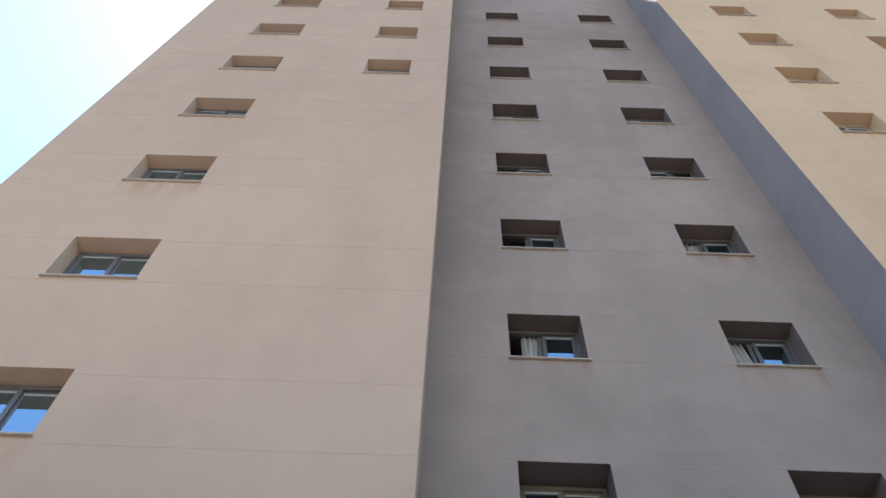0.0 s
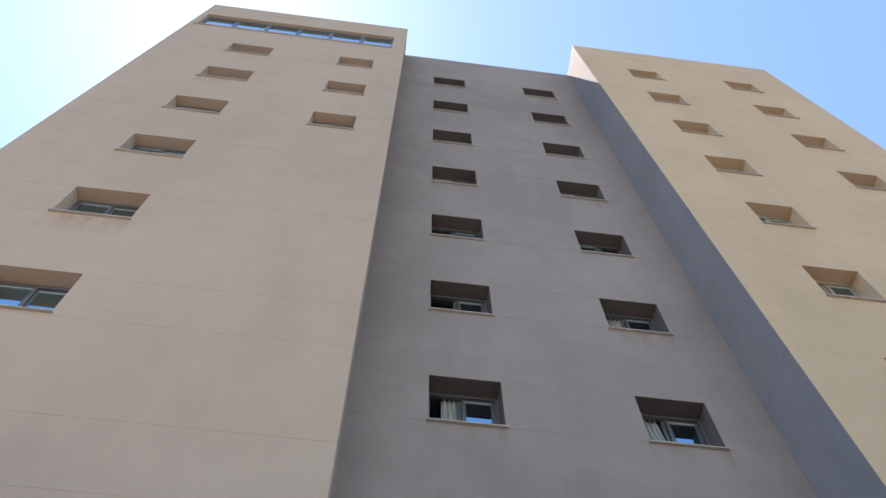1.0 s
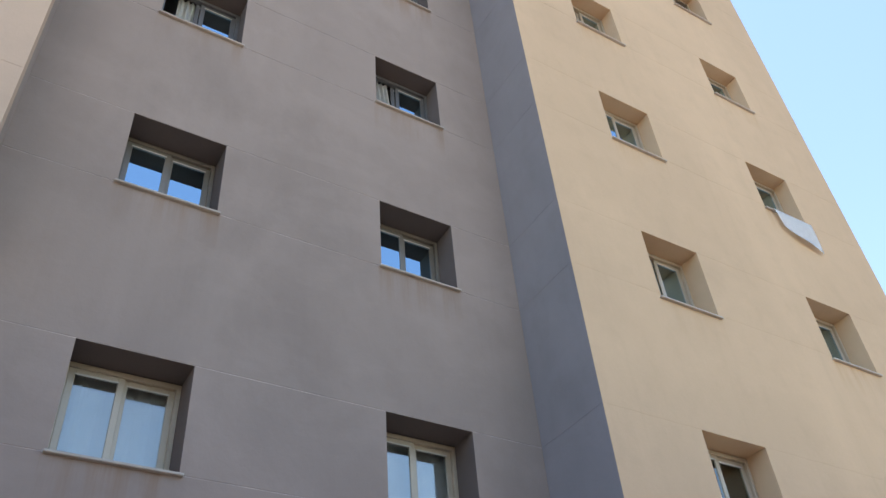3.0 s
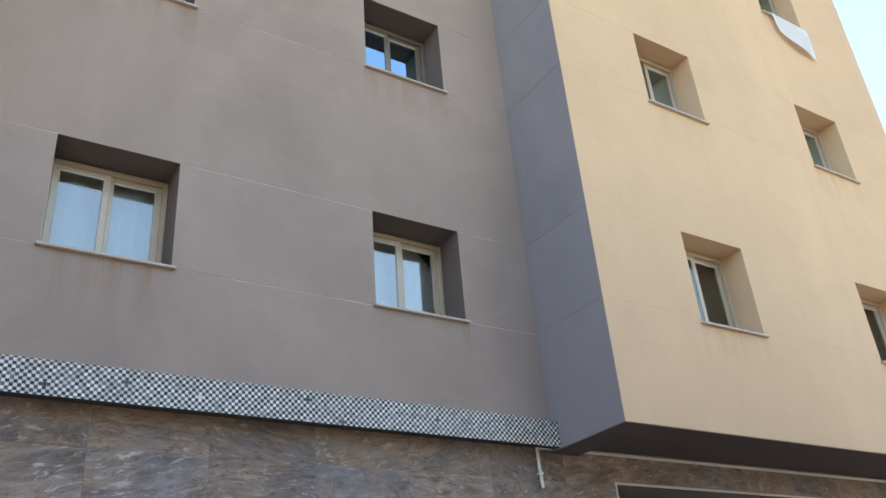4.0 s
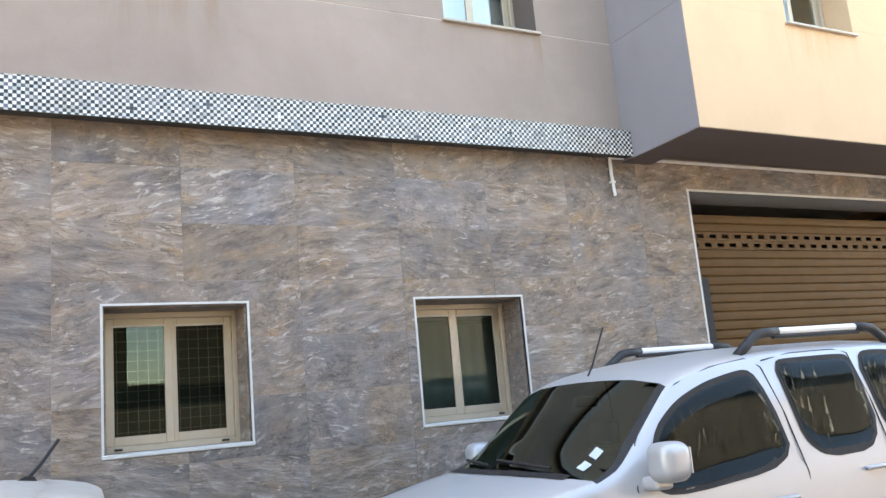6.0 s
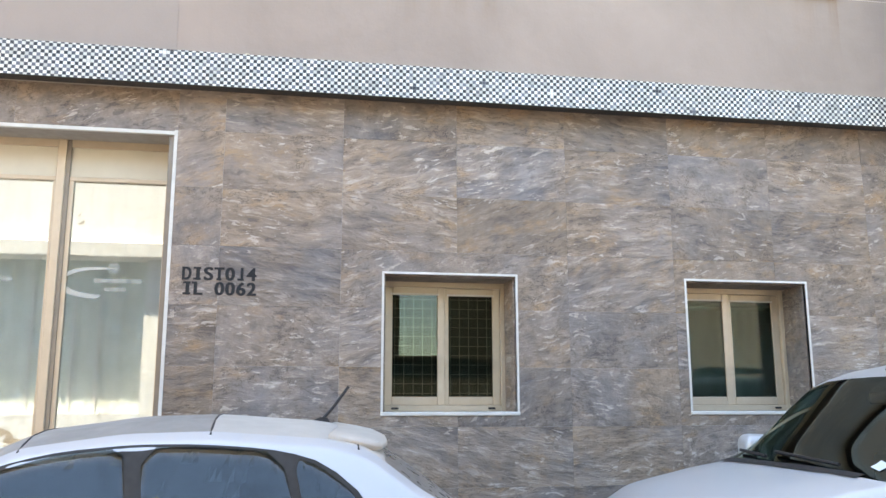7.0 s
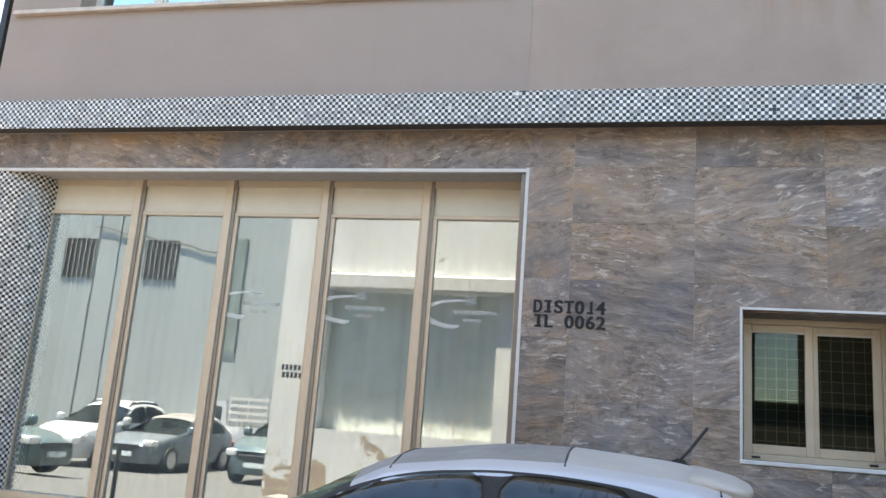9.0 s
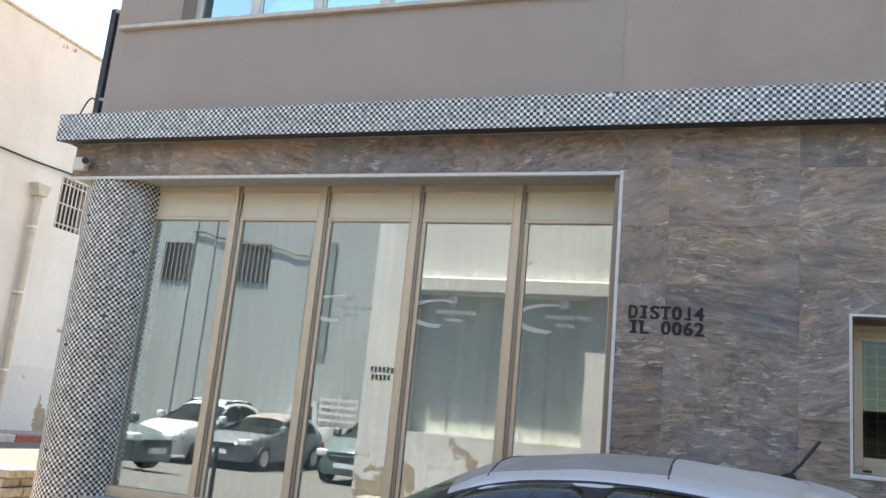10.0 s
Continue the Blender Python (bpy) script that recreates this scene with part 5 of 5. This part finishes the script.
for u, w in zip(lip_rows, lip_rows[1:]):
    for k in range(len(lip)):
        sp.faces.new((u[k], u[(k + 1) % len(lip)], w[(k + 1) % len(lip)], w[k]))
sp.faces.new(lip_rows[0][::-1])
sp.faces.new(lip_rows[-1])
part("spoiler", sp, M_DUSTY, hatch, smooth=True)
ant = part("antenna", tube([(3.45, 0, 1.445), (3.50, 0, 1.50), (3.58, 0, 1.61)], 0.008, 8), M_BLACK, hatch, "short black roof antenna")
part("antenna_foot", prism([(3.40, 1.438), (3.49, 1.43), (3.475, 1.452), (3.44, 1.457)], -0.02, 0.02, "y"), M_BLACK, ant)
hatch.location = (-3.08, 5.05, 0.0)

VAN_TOP = [(0, 0.66), (0.12, 0.84), (0.35, 1.02), (0.8, 1.12), (1.02, 1.15), (1.2, 1.24), (1.5, 1.46), (1.78, 1.645), (1.95, 1.705), (2.3, 1.765), (2.8, 1.80), (3.7, 1.805), (4.1, 1.785), (4.26, 1.74), (4.34, 1.62), (4.5, 1.25), (4.58, 1.0), (4.62, 0.6)]
VAN_BELT = [(0, 0.82), (1.0, 1.02), (1.6, 1.06), (2.6, 1.08), (4.6, 1.12)]
VAN_PANES = [[(1.59, 1.00), (1.60, 1.17), (1.69, 1.335), (1.87, 1.462), (2.1, 1.545), (2.35, 1.592), (2.50, 1.605), (2.58, 1.36), (2.64, 1.08)],
             [(2.83, 1.09), (2.735, 1.63), (2.78, 1.65), (3.37, 1.655), (3.41, 1.63), (3.48, 1.10)],
             [(3.60, 1.13), (3.50, 1.66), (3.72, 1.668), (3.97, 1.645), (4.1, 1.47), (4.2, 1.27), (4.225, 1.15)]]
VAN_SEAMS = [[(1.44, 0.55), (1.45, 1.05), (1.52, 1.28), (1.68, 1.46), (1.9, 1.585), (2.2, 1.665), (2.5, 1.70), (2.60, 1.64), (2.68, 1.35), (2.74, 1.0), (2.74, 0.55)],
             [(2.62, 1.68), (2.9, 1.715), (3.3, 1.72), (3.42, 1.69), (3.5, 1.35), (3.55, 1.0)]]
van = vehicle("parked_van", "silver compact van with roof rails, parked at the kerb", 4.62, 1.82, VAN_TOP, VAN_BELT, VAN_PANES, (1.02, 1.79), (4.34, 4.5), M_SILVER_CAR, None, 1.56, 0.17, (2.52, 2.86, 3.7, 4.02, 0.11), 0.22, 0.095, VAN_SEAMS, [(4.27, 1.66), (4.30, 1.66), (4.50, 1.1), (4.45, 1.1)], ((1.23, -0.70, 0.062, 0.065), (1.33, -0.69, 0.06, 0.06)), glass=M_VANGLASS)
part("antenna", tube([(1.86, 0.0, 1.685), (1.90, 0.0, 1.74), (2.03, 0.0, 2.0)], 0.0065, 8), M_BLACK, van, "thin black roof antenna")
van.location = (1.83, 5.20, 0.03)
car3 = vehicle("parked_car", "pale silver car with bright roof rails, parked behind the van", 4.41, 1.78, [(x * 1.02, z * 1.16) for x, z in HATCH_TOP], [(x * 1.02, z * 1.13) for x, z in HATCH_BELT], [[(x * 1.02, z * 1.15) for x, z in p] for p in HATCH_PANES], (1.02, 2.04), (3.77, 4.2), M_PALE_CAR, None, 1.55, 0.3, (2.15, 2.35, 3.3, 3.5, 0.05), 0.2, 0.11)
car3.location = (6.47, 5.2, 0.08)

# crumbs of old mortar lying along the top of the mosaic band
cr = bmesh.new()
rng = random.Random(5)
for k in range(46):
    r = rng.uniform(0.006, 0.02)
    got = bmesh.ops.create_icosphere(cr, subdivisions=1, radius=r)["verts"]
    at = Vector((rng.choice((2.0, 2.4, 4.1, 4.6, -0.2, 0.6, 5.2, 1.4)) + rng.gauss(0, 0.22), 7.02 + rng.random() * 0.05, 4.2 + r * 0.35))
    for v in got:
        v.co = Vector((v.co.x * 1.5, v.co.y, v.co.z * 0.8)) * rng.uniform(0.8, 1.25) + at
solid("mortar_crumbs", cr, M_CRUMB, "crumbs of sandy mortar lying on the mosaic ledge", "rubble", "stuff")

# cars on the far side, seen in the shop glass
def park(src, label, m, paint):
    c = copy_thing(src, m)
    c["label"] = label
    for o in c.children_recursive:
        if o.data.materials[0] in (M_WHITE_CAR, M_SILVER_CAR, M_PALE_CAR):
            o.data = o.data.copy()
            o.data.materials[0] = paint
    return c


park(car3, "silver car parked across the street", pose(-13.75, -4.0, 0.0, 0, 0, -90), M_PALE_CAR)
park(hatch, "dark grey hatchback parked across the street", pose(-11.9, -4.2, 0.0, 0, 0, -90), M_DARK_CAR)
truck = thing("pickup_truck", "white pickup truck with a slatted load rack, parked far off", "truck")
part("body", prism([(-13.4, 0.45), (-13.4, 1.05), (-12.75, 1.2), (-12.35, 1.86), (-11.55, 1.92), (-11.45, 1.2), (-10.2, 1.2), (-10.2, 0.45)], -9.3, -8.5, "y"), M_PALE_CAR, truck)
part("side_window", boxes((-12.25, -11.65, -8.5, -8.49, 1.3, 1.75), bev=0.004), M_RUBBER, truck)
for x in (-12.9, -10.75):
    tyre = part("wheel", tube([(x, -8.6, 0.33), (x, -8.4, 0.33)], 0.33, 24), M_RUBBER, truck)
    part("rim", tube([(x, -8.4, 0.33), (x, -8.39, 0.33)], 0.2, 18), M_SILVER, tyre)
for k in range(4):
    part("rack_slat", boxes((-11.45, -10.2, -8.53, -8.5, 1.36 + 0.2 * k, 1.44 + 0.2 * k)), M_TRIM, truck)
for x in (-11.42, -10.85, -10.26):
    part("rack_post", boxes((x - 0.03, x + 0.03, -8.56, -8.53, 1.2, 2.08)), M_TRIM, truck)
park(car3, "dark green car parked across the street", pose(-8.25, -3.8, 0.0, 0, 0, -90), M_GREEN_CAR)
park(hatch, "dark green hatchback standing in the side street", pose(-10.9, -0.5, 0.07, 0, 0, 180), M_GREEN_CAR)

# ---- stone tiles, one by one ----
def tiles(parent, x0, x1, z0, z1, y, holes, xa, za, w=0.921, h=0.456, thick=0.006):
    gap = 0.0008
    i0, i1 = math.floor((x0 - xa) / w), math.ceil((x1 - xa) / w)
    j0, j1 = math.floor((z0 - za) / h), math.ceil((z1 - za) / h)
    for i in range(i0, i1):
        for j in range(j0, j1):
            a, b = max(x0, xa + i * w), min(x1, xa + (i + 1) * w)
            c, d = max(z0, za + j * h), min(z1, za + (j + 1) * h)
            if b - a < 0.02 or d - c < 0.02:
                continue
            xs = sorted({a, b, *[v for q in holes for v in q[:2] if a < v < b]})
            zs = sorted({c, d, *[v for q in holes for v in q[2:] if c < v < d]})
            bm = bmesh.new()
            proud = random.random() * 0.004
            for p in range(len(xs) - 1):
                for r in range(len(zs) - 1):
                    mx_, mz_ = (xs[p] + xs[p + 1]) / 2, (zs[r] + zs[r + 1]) / 2
                    if any(q[0] < mx_ < q[1] and q[2] < mz_ < q[3] for q in holes):
                        continue
                    add_box(bm, xs[p] + gap * (p == 0), xs[p + 1] - gap * (p == len(xs) - 2), y - proud, y + thick, zs[r] + gap * (r == 0), zs[r + 1] - gap * (r == len(zs) - 2))
            if len(bm.faces):
                part("tile", bm, M_STONE, parent)
            else:
                bm.free()


tiles(base, -0.725, 14.5, 0.0, 3.998, ST, [(W1[0] - 0.018, W1[1] + 0.018, W1[2], W1[3] + 0.018), (W2[0] - 0.018, W2[1] + 0.018, W2[2], W2[3] + 0.018), (6.775, 12.225, -1, 3.67)], -0.368, 3.63, 0.924)
tiles(lintel, -6.18, -0.725, 3.612, 3.95, ST, [], -0.368, 3.52, 1.55, 0.5)
# tiled reveals of the base windows
for a, b, c, d in (W1, W2):
    part("tile", boxes((b - 0.012, b, ST + 0.03, ST + 0.33, c, d)), M_STONE, base)
    part("tile", boxes((a, a + 0.012, ST + 0.03, ST + 0.33, c, d)), M_STONE, base)
    part("tile", boxes((a + 0.012, b - 0.012, ST + 0.03, ST + 0.33, d - 0.012, d)), M_STONE, base)
